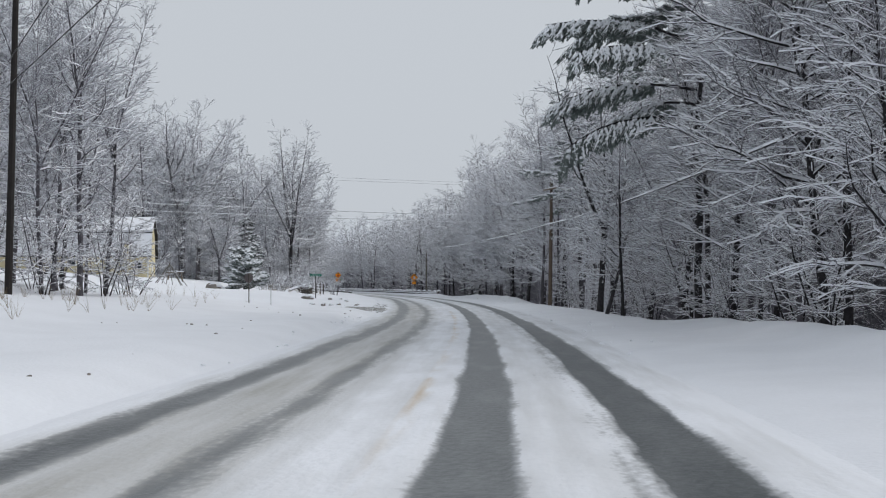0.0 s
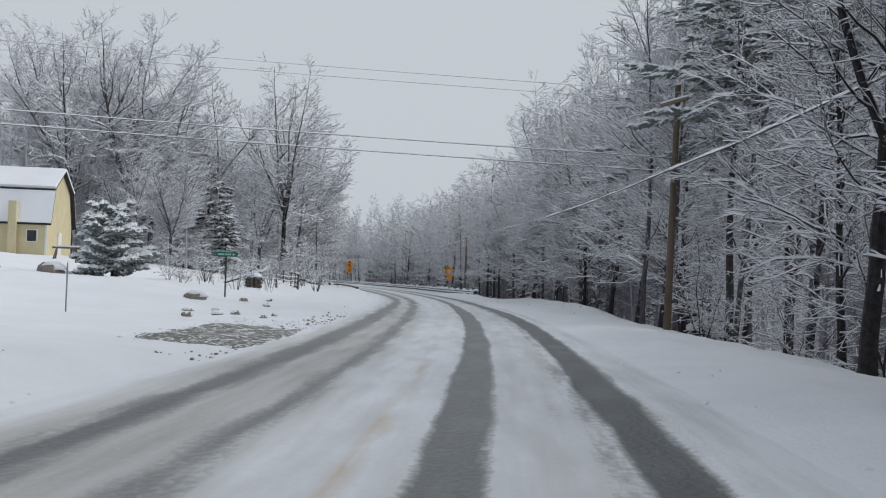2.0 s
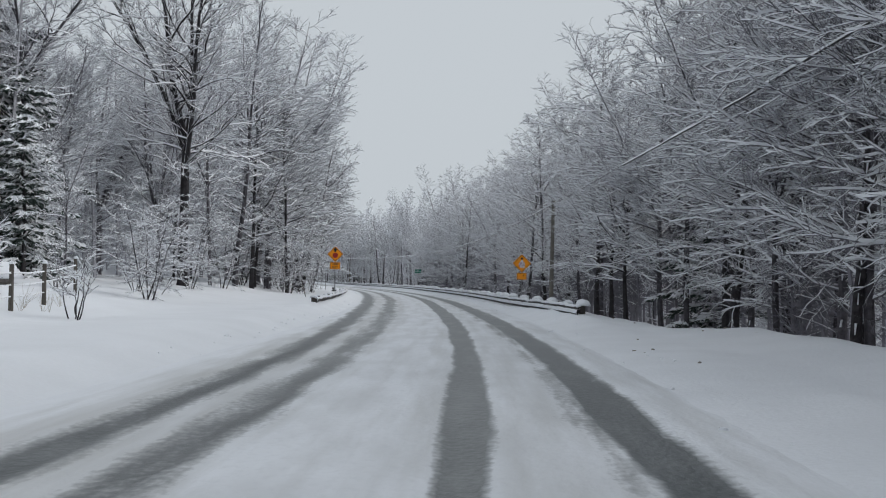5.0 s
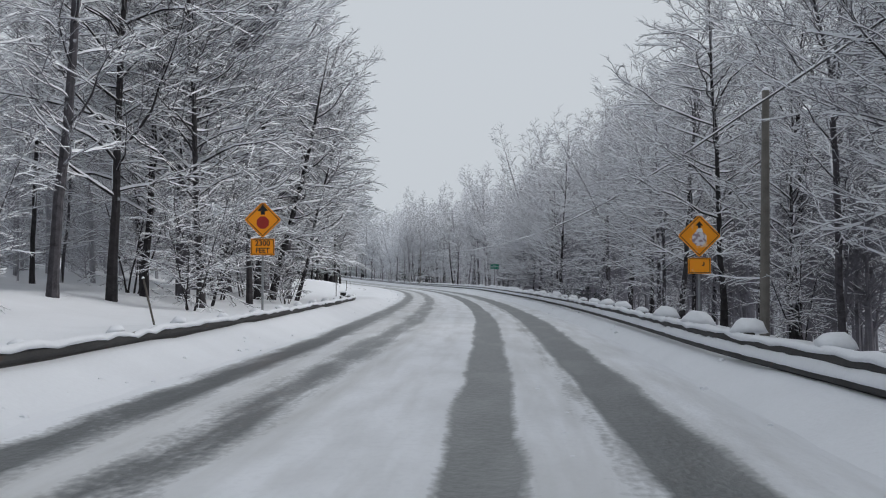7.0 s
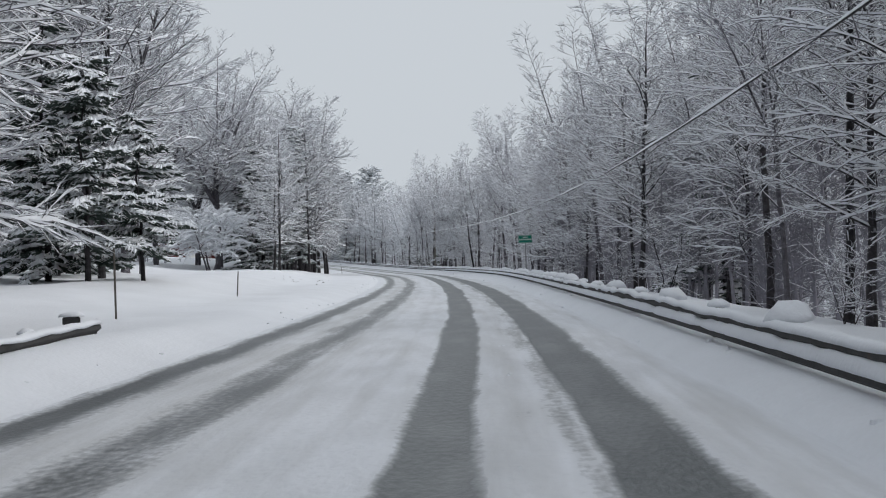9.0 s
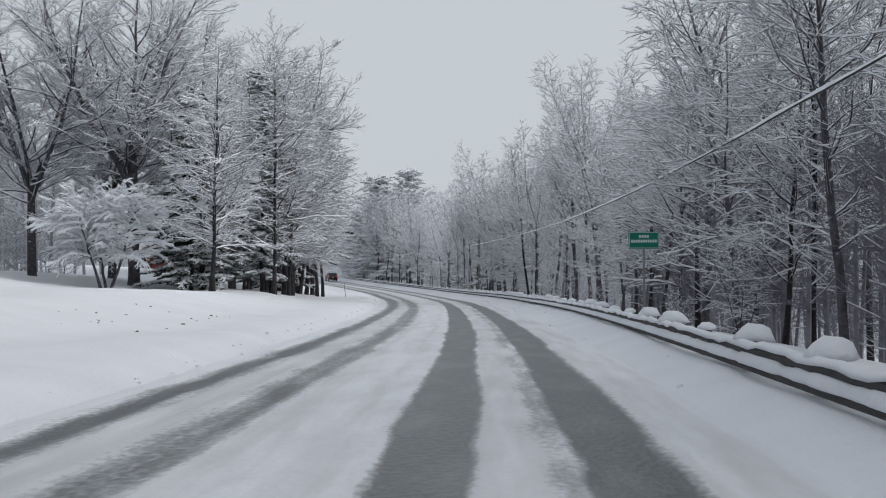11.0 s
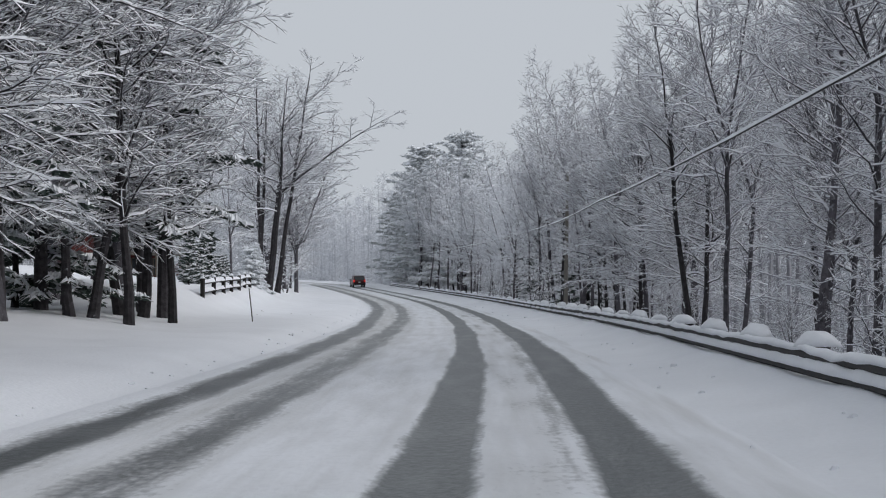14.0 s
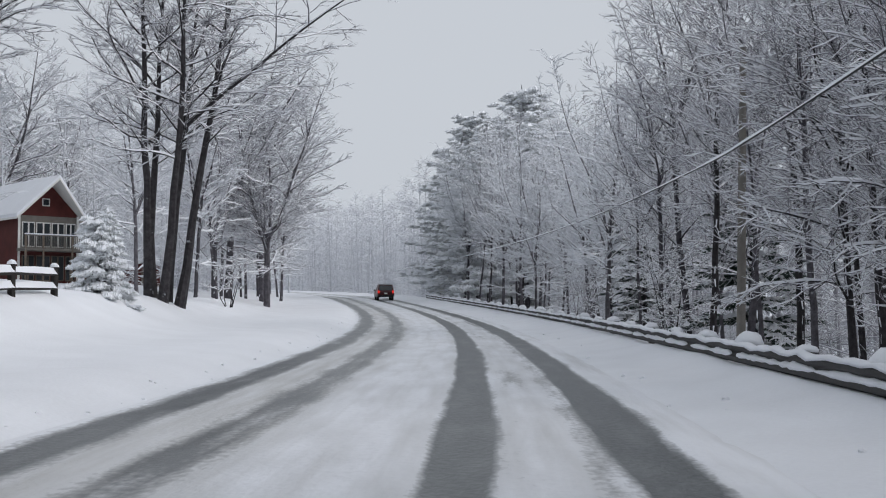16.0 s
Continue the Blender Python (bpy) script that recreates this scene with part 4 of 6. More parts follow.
# ---- far woods: many thin trees in one mesh, laid out in belts ----
def woods_patch(seed, count, long, deep, snow_thick, fine, low=False):
    rnd = random.Random(seed)
    wood, snow = ([], []), ([], [])

    def add(which, geo):
        k = len(which[0])
        which[0].extend(geo[0])
        which[1].extend(tuple(i + k for i in f) for f in geo[1])

    for n in range(count):
        small = low or n % 3 == 0
        base = Vector((rnd.uniform(0, deep), rnd.uniform(0, long), -0.6))
        h = rnd.uniform(5, 10) if low else rnd.uniform(3, 7) if small else rnd.uniform(12, 19)
        top = base + Vector((rnd.uniform(-0.8, 0.8), rnd.uniform(-0.8, 0.8), h))
        r0 = 0.10 if low else 0.05 if small else 0.13
        add(wood, tube([base, base.lerp(top, 0.5), top], [r0, r0 * 0.7, 0.02], 4, False))
        for i in range(26 if small else 38):
            u = rnd.uniform(0.4 if low else 0.08, 0.99)
            p = base.lerp(top, u)
            r = (1.6 if small else 4.0) * (1.08 - u) ** 0.8 * rnd.uniform(0.5, 1.1) + 0.6
            pts = bough(p, rnd.uniform(0, 6.28), rnd.uniform(0.1, 0.9), r, 2, rnd.uniform(-0.3, 0.4), rnd, 0.35)
            add(wood, keel(pts, [0.022, 0.014, 0.008]))
            if not low or i % 4 == 0:
                add(snow, ridge(pts, [0.022, 0.016, 0.01], snow_thick, rnd))
            for _t in range(fine):
                q = pts[0].lerp(pts[1], rnd.random()) if _t % 2 else pts[1].lerp(pts[2], rnd.random())
                e = q + direction(rnd.uniform(0, 6.28), rnd.uniform(-0.1, 0.9)) * rnd.uniform(0.7, 1.7)
                add(wood, spike(q, e, 0.010))
                if not low:
                    add(snow, frost(q, e, 0.009, snow_thick * 0.6))
    return wood, snow


def build_far_woods():
    kinds = []
    # the belts' twig colours are paled in place of haze
    for seed, wood_mat, thick, fine in ((77, HAZE_TWIG, 0.030, 9), (78, SNOW_HAZE_TWIG, 0.04, 11), (79, HAZE_GREY_TWIG, 0.02, 5)):
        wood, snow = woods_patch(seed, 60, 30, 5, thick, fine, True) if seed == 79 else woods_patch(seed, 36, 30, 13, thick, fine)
        pair = []
        for name, geo, mat in (("trunks", wood, wood_mat), ("snow", snow, TREE_SNOW)):
            me = bpy.data.meshes.new(name)
            me.from_pydata([tuple(v) for v in geo[0]], [], geo[1])
            me.materials.append(mat)
            pair.append(me)
        kinds.append(pair)
    # belts at s -28 and 1 are added, mostly unseen, to block the sun
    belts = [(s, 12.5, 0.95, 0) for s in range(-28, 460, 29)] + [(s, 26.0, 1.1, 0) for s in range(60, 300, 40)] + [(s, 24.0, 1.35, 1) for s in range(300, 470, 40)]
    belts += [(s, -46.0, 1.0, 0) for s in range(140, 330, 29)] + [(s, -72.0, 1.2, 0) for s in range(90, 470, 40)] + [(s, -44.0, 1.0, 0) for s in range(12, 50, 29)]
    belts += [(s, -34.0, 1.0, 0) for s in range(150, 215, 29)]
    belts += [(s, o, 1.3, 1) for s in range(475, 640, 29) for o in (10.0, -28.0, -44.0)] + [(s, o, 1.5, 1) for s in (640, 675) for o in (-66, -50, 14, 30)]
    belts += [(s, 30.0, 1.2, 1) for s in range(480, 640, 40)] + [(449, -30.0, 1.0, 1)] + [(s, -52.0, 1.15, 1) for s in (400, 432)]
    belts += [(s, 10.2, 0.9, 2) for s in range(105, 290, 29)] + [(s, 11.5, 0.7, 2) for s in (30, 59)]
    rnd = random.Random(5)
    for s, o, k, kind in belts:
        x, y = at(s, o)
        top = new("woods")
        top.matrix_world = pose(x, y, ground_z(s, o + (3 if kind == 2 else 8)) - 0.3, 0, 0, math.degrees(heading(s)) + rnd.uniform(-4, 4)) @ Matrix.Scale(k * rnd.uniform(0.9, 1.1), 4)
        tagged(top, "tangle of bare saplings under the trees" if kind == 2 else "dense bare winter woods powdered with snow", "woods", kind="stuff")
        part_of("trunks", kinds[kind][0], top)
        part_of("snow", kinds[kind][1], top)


build_far_woods()


# ---- distance: a wooded rise beyond the bend ----
def build_backdrop():
    v, f = [], []
    rnd = random.Random(9)
    n = 160
    for i in range(n + 1):
        a = radians(-75 + 200 * i / n)
        r = 950
        x, y = -60 - math.sin(a) * r, 200 + math.cos(a) * r
        h = 26 + 9 * noise.noise((i * 0.06, 2, 0)) + 4 * noise.noise((i * 0.4, 4, 0)) + rnd.uniform(0, 5)
        v += [(x, y, -5), (x, y, h)]
        if i < n:
            f.append((2 * i, 2 * i + 2, 2 * i + 3, 2 * i + 1))
    # no real haze here: the rise itself is coloured pale
    ob = mesh_object("backdrop", v, f, WOODS)
    tagged(ob, "distant snowy wooded rise with winter haze in its colour", "backdrop", kind="structure")


build_backdrop()


# ---- roadside: guard rails ----
def sweep(s0, s1, outline, line_of, step=1.2):
    """An outline of (off, z) carried along a line beside the road."""
    n = max(2, int((s1 - s0) / step) + 1)
    k = len(outline)
    v, f = [], []
    for i in range(n):
        s = s0 + (s1 - s0) * i / (n - 1)
        base, up = line_of(s), lift(s)
        for o, z in outline:
            x, y = at(s, base + o)
            v.append((x, y, z + up))
    for i in range(n - 1):
        for j in range(k):
            j2 = (j + 1) % k
            f.append((i * k + j, i * k + j2, (i + 1) * k + j2, (i + 1) * k + j))
    f += [tuple(range(k)), tuple((n - 1) * k + j for j in range(k))[::-1]]
    return v, f


def beam_outline(out, top):
    """A W-shaped rail, its face to the road; out is +1 where the road lies to the left of it."""
    face = [(0.0, 0.0), (-0.08, -0.05), (-0.08, -0.11), (0.0, -0.17), (0.0, -0.21), (-0.08, -0.27), (-0.08, -0.33), (0.0, -0.38)]
    pts = [(out * a, top + b) for a, b in face]
    return pts + [(o + out * 0.012, z) for o, z in reversed(pts)]


def valley_snow(s0, s1, line_of, out, top):
    """Snow lodged in the hollow of the rail, rough, and broken into clots farther on."""
    v, f = [], []
    n = int((s1 - s0) / 0.2)
    for i in range(n + 1):
        s = s0 + (s1 - s0) * i / n
        base, up = line_of(s), lift(s)
        k = 1.05 - ramp(s, ((330, 0), (356, 0.55))) + 0.7 * noise.noise((s * 0.9, 5, 0)) + 0.5 * noise.noise((s * 1.9, 9, 0)) + 0.3 * noise.noise((s * 5.3, 3, 0))
        k = min(1.25, 0.35 + 0.8 * k) if k > 0.1 else max(0.0, 4.3 * k)
        for o, z in ((0.02, -0.28), (-0.105 * k + 0.01, -0.27), (-0.11 * k + 0.01, -0.23), (-0.08 * k + 0.01, -0.27 + 0.12 * k), (0.02, -0.27 + 0.14 * k)):
            x, y = at(s, base + out * o)
            v.append((x, y, top + z + up))
    f = [(5 * i + j, 5 * i + j + 1, 5 * i + j + 6, 5 * i + j + 5) for i in range(n) for j in range(4)]
    return v, f


def guard_rail(s0, s1, line_of, out, top, seed, shelf=True, cap=1.0):
    rnd = random.Random(seed)
    rail = thing("guard_rail", Matrix.Identity(4), "weathered steel guard rail topped with snow", "guard rail")
    part("beam", sweep(s0, s1, beam_outline(out, top), line_of), STEEL, rail)
    crest = sweep(s0, s1, [(-out * 0.10, top - 0.045), (-out * 0.085, top + 0.012), (-out * 0.01, top + 0.05), (out * 0.05, top + 0.03), (out * 0.05, top - 0.01)], line_of, 0.5)
    crest = ([Vector(v) + Vector((0, 0, 0.06 * noise.noise((v[0] * 1.3, v[1] * 1.3, 1)) + 0.04 * noise.noise((v[0] * 6.1, v[1] * 6.1, 2)))) for v in crest[0]], crest[1])
    part("snow_strip", crest, SNOW, rail, "strip of snow on the rail", True)
    if shelf:
        part("snow_strip", valley_snow(s0, s1, line_of, out, top), SNOW, rail, "broken strip of snow caught in the rail", True)
    post = mesh_from("post", box(-0.08, -0.08, -0.8, 0.08, 0.08, top + 0.02, 0.012), GREY_WOOD)
    block = mesh_from("spacer", box(-0.06, -0.07, top - 0.30, 0.06, 0.07, top - 0.02, 0.01), GREY_WOOD)
    caps = [mesh_from("snow_cap", mound((0.19 + 0.04 * k) * cap, (0.26 + 0.05 * k) * cap, (0.13 + 0.04 * k) * cap, rnd, 4, 10, 0.22), SNOW, True) for k in range(4)]
    s = s0 + 0.6
    while s < s1:
        turn, up = math.degrees(heading(s)), lift(s)
        x, y = at(s, line_of(s) + out * 0.20)
        part_of("post", post, rail, pose(x, y, up, 0, 0, turn))
        part_of("snow_cap", rnd.choice(caps), rail, pose(x, y, up + top + 0.01, rnd.uniform(-6, 6), rnd.uniform(-6, 6), turn + rnd.uniform(-25, 25)))
        x, y = at(s, line_of(s) + out * 0.065)
        part_of("spacer", block, rail, pose(x, y, up, 0, 0, turn))
        s += 3.81
    return rail


def mesh_from(name, geo, mat, smooth=False):
    me = bpy.data.meshes.new(name)
    me.from_pydata([tuple(v) for v in geo[0]], [], geo[1])
    me.materials.append(mat)
    if smooth:
        me.shade_smooth()
    return me


guard_rail(148, 470, rail_off, 1, 0.68, 3, True, 0.92)


def left_line(s):
    return ramp(s, ((160, -6.4), (205, -6.6), (213.5, -7.2)))


left_rail = guard_rail(160, 213.5, left_line, -1, 0.61, 4, False, 0.55)
x_end, y_end = at(214.0, -7.7)
part("end_post", moved(join(box(-0.34, -0.05, 0.30, 0.12, 0.05, 0.52, 0.02), box(-0.30, -0.04, 0.56, 0.02, 0.05, 0.72, 0.02), box(-0.16, -0.03, -0.5, -0.04, 0.09, 0.74, 0.02)), pose(x_end, y_end, 0, 0, 0, 35)), STEEL, left_rail, "dark flared rail end")
part("snow_cap", moved(mound(0.26, 0.12, 0.10, random.Random(21), 3, 9), pose(x_end - 0.11, y_end - 0.08, 0.72, 0, 0, 35)), SNOW, left_rail, "snow on the rail end", True)


# ---- signs ----
def strokes(pairs, t=0.012, w=0.03):
    """Flat bars in x, z for drawn marks."""
    geos = []
    for (x0, z0), (x1, z1) in pairs:
        d = Vector((x1 - x0, 0, z1 - z0))
        nrm = Vector((-d.z, 0, d.x)).normalized() * w / 2
        a, b = Vector((x0, 0, z0)), Vector((x1, 0, z1))
        o = [a + nrm, b + nrm, b - nrm, a - nrm]
        geos.append(prism([(p.x, p.z) for p in o], -t, 0))
    return join(*geos)


def text_mesh(name, words, size, mat, parent, m):
    cu = bpy.data.curves.new(name, "FONT")
    cu.body = words
    cu.size = size
    cu.align_x, cu.align_y = "CENTER", "CENTER"
    cu.extrude = 0.002
    cu.offset = size * 0.02
    tmp = bpy.data.objects.new(name, cu)
    scene.collection.objects.link(tmp)
    me = bpy.data.meshes.new_from_object(tmp.evaluated_get(bpy.context.evaluated_depsgraph_get()))
    bpy.data.objects.remove(tmp)
    me.materials.append(mat)
    ob = new(name, me)
    ob.parent = parent
    ob.matrix_local = m
    return ob


def warning_sign(s, off, snowy, zc, h):
    gz = ground_z(s, off)
    top = thing("warning_sign", stand(s, off, 2), "orange diamond stop-ahead sign with a distance plate" + (" plastered with snow" if snowy else ""), "road sign", "warning signs")
    sheet = ORANGE_SNOWY if snowy else ORANGE
    part("post", box(-0.03, 0.0, -0.8, 0.03, 0.05, zc - gz + 0.4, 0.006), GALV, top)
    c = zc - gz
    r = 0.03
    diamond = [(0, c - h), (r, c - h + r * 0.4), (h - r * 0.4, c - r), (h - r * 0.4, c + r), (r, c + h - r * 0.4), (-r, c + h - r * 0.4), (-h + r * 0.4, c + r), (-h + r * 0.4, c - r), (-r, c - h + r * 0.4)]
    board = part("panel", prism(diamond, -0.022, -0.012), sheet, top, "orange diamond panel")
    part("border", strokes([((0, c - h + 0.05), (h - 0.05, c)), ((h - 0.05, c), (0, c + h - 0.05)), ((0, c + h - 0.05), (-h + 0.05, c)), ((-h + 0.05, c), (0, c - h + 0.05))], 0.026, 0.02), BLACK, board)
    ro = 0.37 * h
    octa = [(ro * math.cos(math.pi / 8 + k * math.pi / 4), c - 0.08 + ro * math.sin(math.pi / 8 + k * math.pi / 4)) for k in range(8)]
    part("stop_symbol", prism(octa, -0.027, -0.022), FADED_PRINT if snowy else SIGN_RED, board)
    k = 0.7 if snowy else 1.0
    arrow = [(-0.06, c + 0.14), (0.06, c + 0.14), (0.06, c + 0.24), (0.16, c + 0.24), (0.0, c + 0.42), (-0.16, c + 0.24), (-0.06, c + 0.24)]
    part("arrow", prism([(k * ax, c + 0.42 + k * (az - c - 0.42)) for ax, az in arrow], -0.027, -0.022), BLACK, board)
    p0 = c - h - 0.03
    plate = part("plate", prism([(-0.33, p0 - 0.46), (0.33, p0 - 0.46), (0.33, p0), (-0.33, p0)], -0.022, -0.012), sheet, top, "orange distance plate")
    part("border", strokes([((-0.30, p0 - 0.43), (0.30, p0 - 0.43)), ((0.30, p0 - 0.43), (0.30, p0 - 0.03)), ((0.30, p0 - 0.03), (-0.30, p0 - 0.03)), ((-0.30, p0 - 0.03), (-0.30, p0 - 0.43))], 0.026, 0.018), BLACK, plate)
    if not snowy:
        text_mesh("lettering", "2300", 0.21, BLACK, plate, pose(0, -0.024, p0 - 0.13, 90))
        text_mesh("lettering", "FEET", 0.19, BLACK, plate, pose(0, -0.024, p0 - 0.33, 90))
    else:
        part("lettering", strokes([((0.13, p0 - 0.12), (0.13, p0 - 0.22)), ((0.07, p0 - 0.22), (0.13, p0 - 0.22))], 0.025, 0.03), BLACK, plate)
        part("snow", moved(mound(0.10, 0.02, 0.12, random.Random(3), 3, 8, 0.5), pose(0.02, -0.024, c + 0.10, 0, 0, 0)), SNOW, top, "snow stuck to the sign")
    part("snow_cap", moved(mound(0.12, 0.05, 0.07, random.Random(4), 3, 8), pose(0, -0.015, c + h - 0.03)), SNOW, top, "snow on the top corner")
    return top


warning_sign(181.4, -6.82, False, 3.14, 0.50)
warning_sign(183.2, 5.6, True, 2.78, 0.61)


def green_sign(s, off, zc, w, h, group=""):
    gz = ground_z(s, off)
    top = thing("place_sign", stand(s, off, 2), "green guide sign with worn white lettering on a steel post", "road sign")
    c = zc - gz
    part("post", box(-0.035, 0.0, -0.8, 0.035, 0.05, c + h / 2, 0.006), GALV, top)
    panel = part("panel", box(-w / 2, -0.025, c - h / 2, w / 2, -0.005, c + h / 2, 0.008), GREEN, top)
    part("border", strokes([((-w / 2 + 0.03, c - h / 2 + 0.03), (w / 2 - 0.03, c - h / 2 + 0.03)), ((w / 2 - 0.03, c - h / 2 + 0.03), (w / 2 - 0.03, c + h / 2 - 0.03)), ((w / 2 - 0.03, c + h / 2 - 0.03), (-w / 2 + 0.03, c + h / 2 - 0.03)), ((-w / 2 + 0.03, c + h / 2 - 0.03), (-w / 2 + 0.03, c - h / 2 + 0.03))], 0.030, 0.015), WHITE_PRINT, panel)
    for z, n, width in ((c + h * 0.22, 4, 0.34), (c - h * 0.05, 11, 0.86), ):
        gap = width * w / n
        bars = [((-width * w / 2 + gap * (k + 0.15), z), (-width * w / 2 + gap * (k + 0.85), z)) for k in range(n)]
        part("lettering", strokes(bars, 0.030, 0.09), WHITE_PRINT, panel)
    return top


green_sign(271.6, 5.3, 2.86, 0.98, 0.55)


def back_of_sign(s, off, zc):
    gz = ground_z(s, off)
    top = thing("road_sign", stand(s, off, 35), "octagonal sign seen from its plain grey back", "road sign")
    c = zc - gz
    part("post", box(-0.03, -0.03, -0.8, 0.03, 0.02, c + 0.3, 0.006), GREY_WOOD, top)
    part("panel", prism([(0.33 * math.cos(math.pi / 8 + k * math.pi / 4), c + 0.33 * math.sin(math.pi / 8 + k * math.pi / 4)) for k in range(8)], 0.022, 0.032), SIGN_BACK, top)
    return top


back_of_sign(74.2, -14.0, 2.0)


def diamond_sign_back(s, off, zc):
    gz = ground_z(s, off)
    top = thing("road_sign", stand(s, off, 4), "diamond road sign whitened by stuck snow", "road sign")
    c = zc - gz
    part("post", box(-0.03, -0.03, -0.8, 0.03, 0.02, c + 0.3, 0.006), GALV, top)
    part("panel", prism([(0, c - 0.55), (0.55, c), (0, c + 0.55), (-0.55, c)], -0.032, -0.022), TRIM_WHITE, top)


diamond_sign_back(480.7, 8.5, 3.75)


def street_name_sign(s, off, zc):
    gz = ground_z(s, off)
    c = zc - gz
    top = thing("street_name_sign", stand(s, off, 0), "green street-name sign on a thin post", "road sign")
    part("post", tube([(0, 0, -0.8), (0, 0, c)], [0.035, 0.035], 8), STEEL, top)
    for turn, dz, w in ((8, 0.0, 0.95), (95, 0.22, 0.8)):
        blade = part("blade", moved(box(-w / 2, -0.008, c + dz, w / 2, 0.008, c + dz + 0.2, 0.004), pose(0, 0, 0, 0, 0, turn)), GREEN, top)
        for a, b in ((-0.36, -0.30), (-0.27, -0.21), (-0.18, -0.12), (-0.04, 0.02), (0.05, 0.11), (0.14, 0.20), (0.28, 0.36)):
            part("bar", moved(strokes([((w * a, c + dz + 0.1), (w * b, c + dz + 0.1))], 0.012, 0.07), pose(0, 0, 0, 0, 0, turn)), WHITE_PRINT, blade)
    return top


street_name_sign(92.6, -10.85, 2.25)


# ---- utility poles and lines ----
def utility_pole(s, off, height, lean=(0, 0), arm=True, label="brown wooden utility pole with a crossarm", mat=None, turn=0):
    top = thing("utility_pole", stand(s, off, turn) @ pose(0, 0, 0, lean[0], lean[1], 0), label, "utility pole", "utility poles")
    part("shaft", tube([(0, 0, -1.0), (0, 0, height * 0.5), (0, 0, height)], [0.16, 0.135, 0.11], 12), mat or WOOD, top)
    if arm:
        bar = part("crossarm", box(-1.1, -0.20, height - 0.75, 1.1, -0.10, height - 0.63, 0.01), WOOD, top)
        part("snow", box(-1.1, -0.21, height - 0.628, 1.1, -0.09, height - 0.56, 0.025), SNOW, bar, "snow along the crossarm")
        for x in (-1.0, -0.4, 0.4, 1.0):
            part("insulator", tube([(x, -0.15, height - 0.63), (x, -0.15, height - 0.55), (x, -0.15, height - 0.5), (x, -0.15, height - 0.45)], [0.02, 0.05, 0.05, 0.03], 8), GALV, bar)
        part("brace", join(tube([(-0.6, -0.15, height - 0.74), (0, -0.13, height - 1.3)], [0.015, 0.015], 6), tube([(0.6, -0.15, height - 0.74), (0, -0.13, height - 1.3)], [0.015, 0.015], 6)), GALV, top)
    part("snow_cap", moved(mound(0.13, 0.13, 0.12, random.Random(2), 3, 8), pose(0, 0, height - 0.01)), SNOW, top, "cap of snow")
    return top


def line(a, b, sag, radius, snow, label, name="power_line"):
    """A hanging cable between two places, with snow along its top."""
    a, b = Vector(a), Vector(b)
    n = 40
    pts = [a.lerp(b, i / n) - Vector((0, 0, sag * 4 * (i / n) * (1 - i / n))) for i in range(n + 1)]
    top = thing(name, Matrix.Identity(4), label, "cable", "overhead lines")
    part("cable", tube(pts, [radius] * (n + 1), 6), CABLE, top)
    rnd = random.Random(int(a.x * 100) % 997)
    part("snow", ridge(pts, [radius * 1.0] * (n + 1), snow, rnd), TREE_SNOW, top, "snow sleeve on the cable")
    return top


def place(s, off, z):
    x, y = at(s, off)
    return (x, y, z)


utility_pole(88.2, 7.6, 9.8, (-1.2, 0), mat=POLE_BROWN, turn=-72)
utility_pole(46.0, -19.4, 14.0, (0, 0.9), False, "dark wooden utility pole at the wood's edge", POLE_DARK)
utility_pole(184.5, 7.8, 7.4, (0, 0.5), False, "grey wooden utility pole behind the guard rail", POLE_GREY)
utility_pole(380.5, 8.8, 10.2, (0, 1.4), False, "weathered grey utility pole behind the guard rail", POLE_GREY)
utility_pole(84, -52, 10.5, turn=-72)
for z, ds, dz, r, cover in ((9.2, 1.0, 2.4, 0.008, 0.008), (9.2, -1.0, 2.4, 0.008, 0.008), (6.75, 0, 2.3, 0.015, 0.028), (6.2, 0, 2.3, 0.015, 0.028)):
    line(place(88.2 + ds, 7.6 - ds * 0.3, z), place(84 + ds, -52 - ds * 0.3, z + dz), 0.25, r, cover, "overhead power line crossing the road")
for z, o, z2 in ((10.65, 5.0, 10.4), (9.65, 9.5, 11.1)):
    line(place(46.0, -19.5, z), place(1.0, o, z2), 0.1, 0.02, 0.012, "overhead power line over the verge")


def road_cable():
    """A thick telephone cable that follows the road at about seven metres off."""
    knots = ((30, 5.3), (76, 5.95), (88.2, 6.2), (137, 6.65), (160, 6.85), (184.5, 6.65), (216, 6.05), (250, 5.65), (285, 5.6), (315, 5.7), (350, 6.05), (380.5, 6.5), (450, 6.9), (520, 7.0))
    pts = []
    s = 30.0
    while s <= 520:
        for (a, za), (b, zb) in zip(knots, knots[1:]):
            if a <= s <= b:
                z = za + (zb - za) * (s - a) / (b - a)
                pts.append(Vector(place(s, 7.4 + (1.0 if s > 360 else 0) * min(1, (s - 360) / 20), z + 0.03 * noise.noise((s * 0.2, 0, 3)))))
                break
        s += 2.0
    top = thing("telephone_cable", Matrix.Identity(4), "thick snow-sleeved telephone cable strung along the road", "cable", "overhead lines")
    part("cable", tube(pts, [0.024] * len(pts), 6), CABLE, top)
    part("snow", ridge(pts, [0.026] * len(pts), 0.065, random.Random(12)), TREE_SNOW, top, "snow sleeve on the cable")


road_cable()


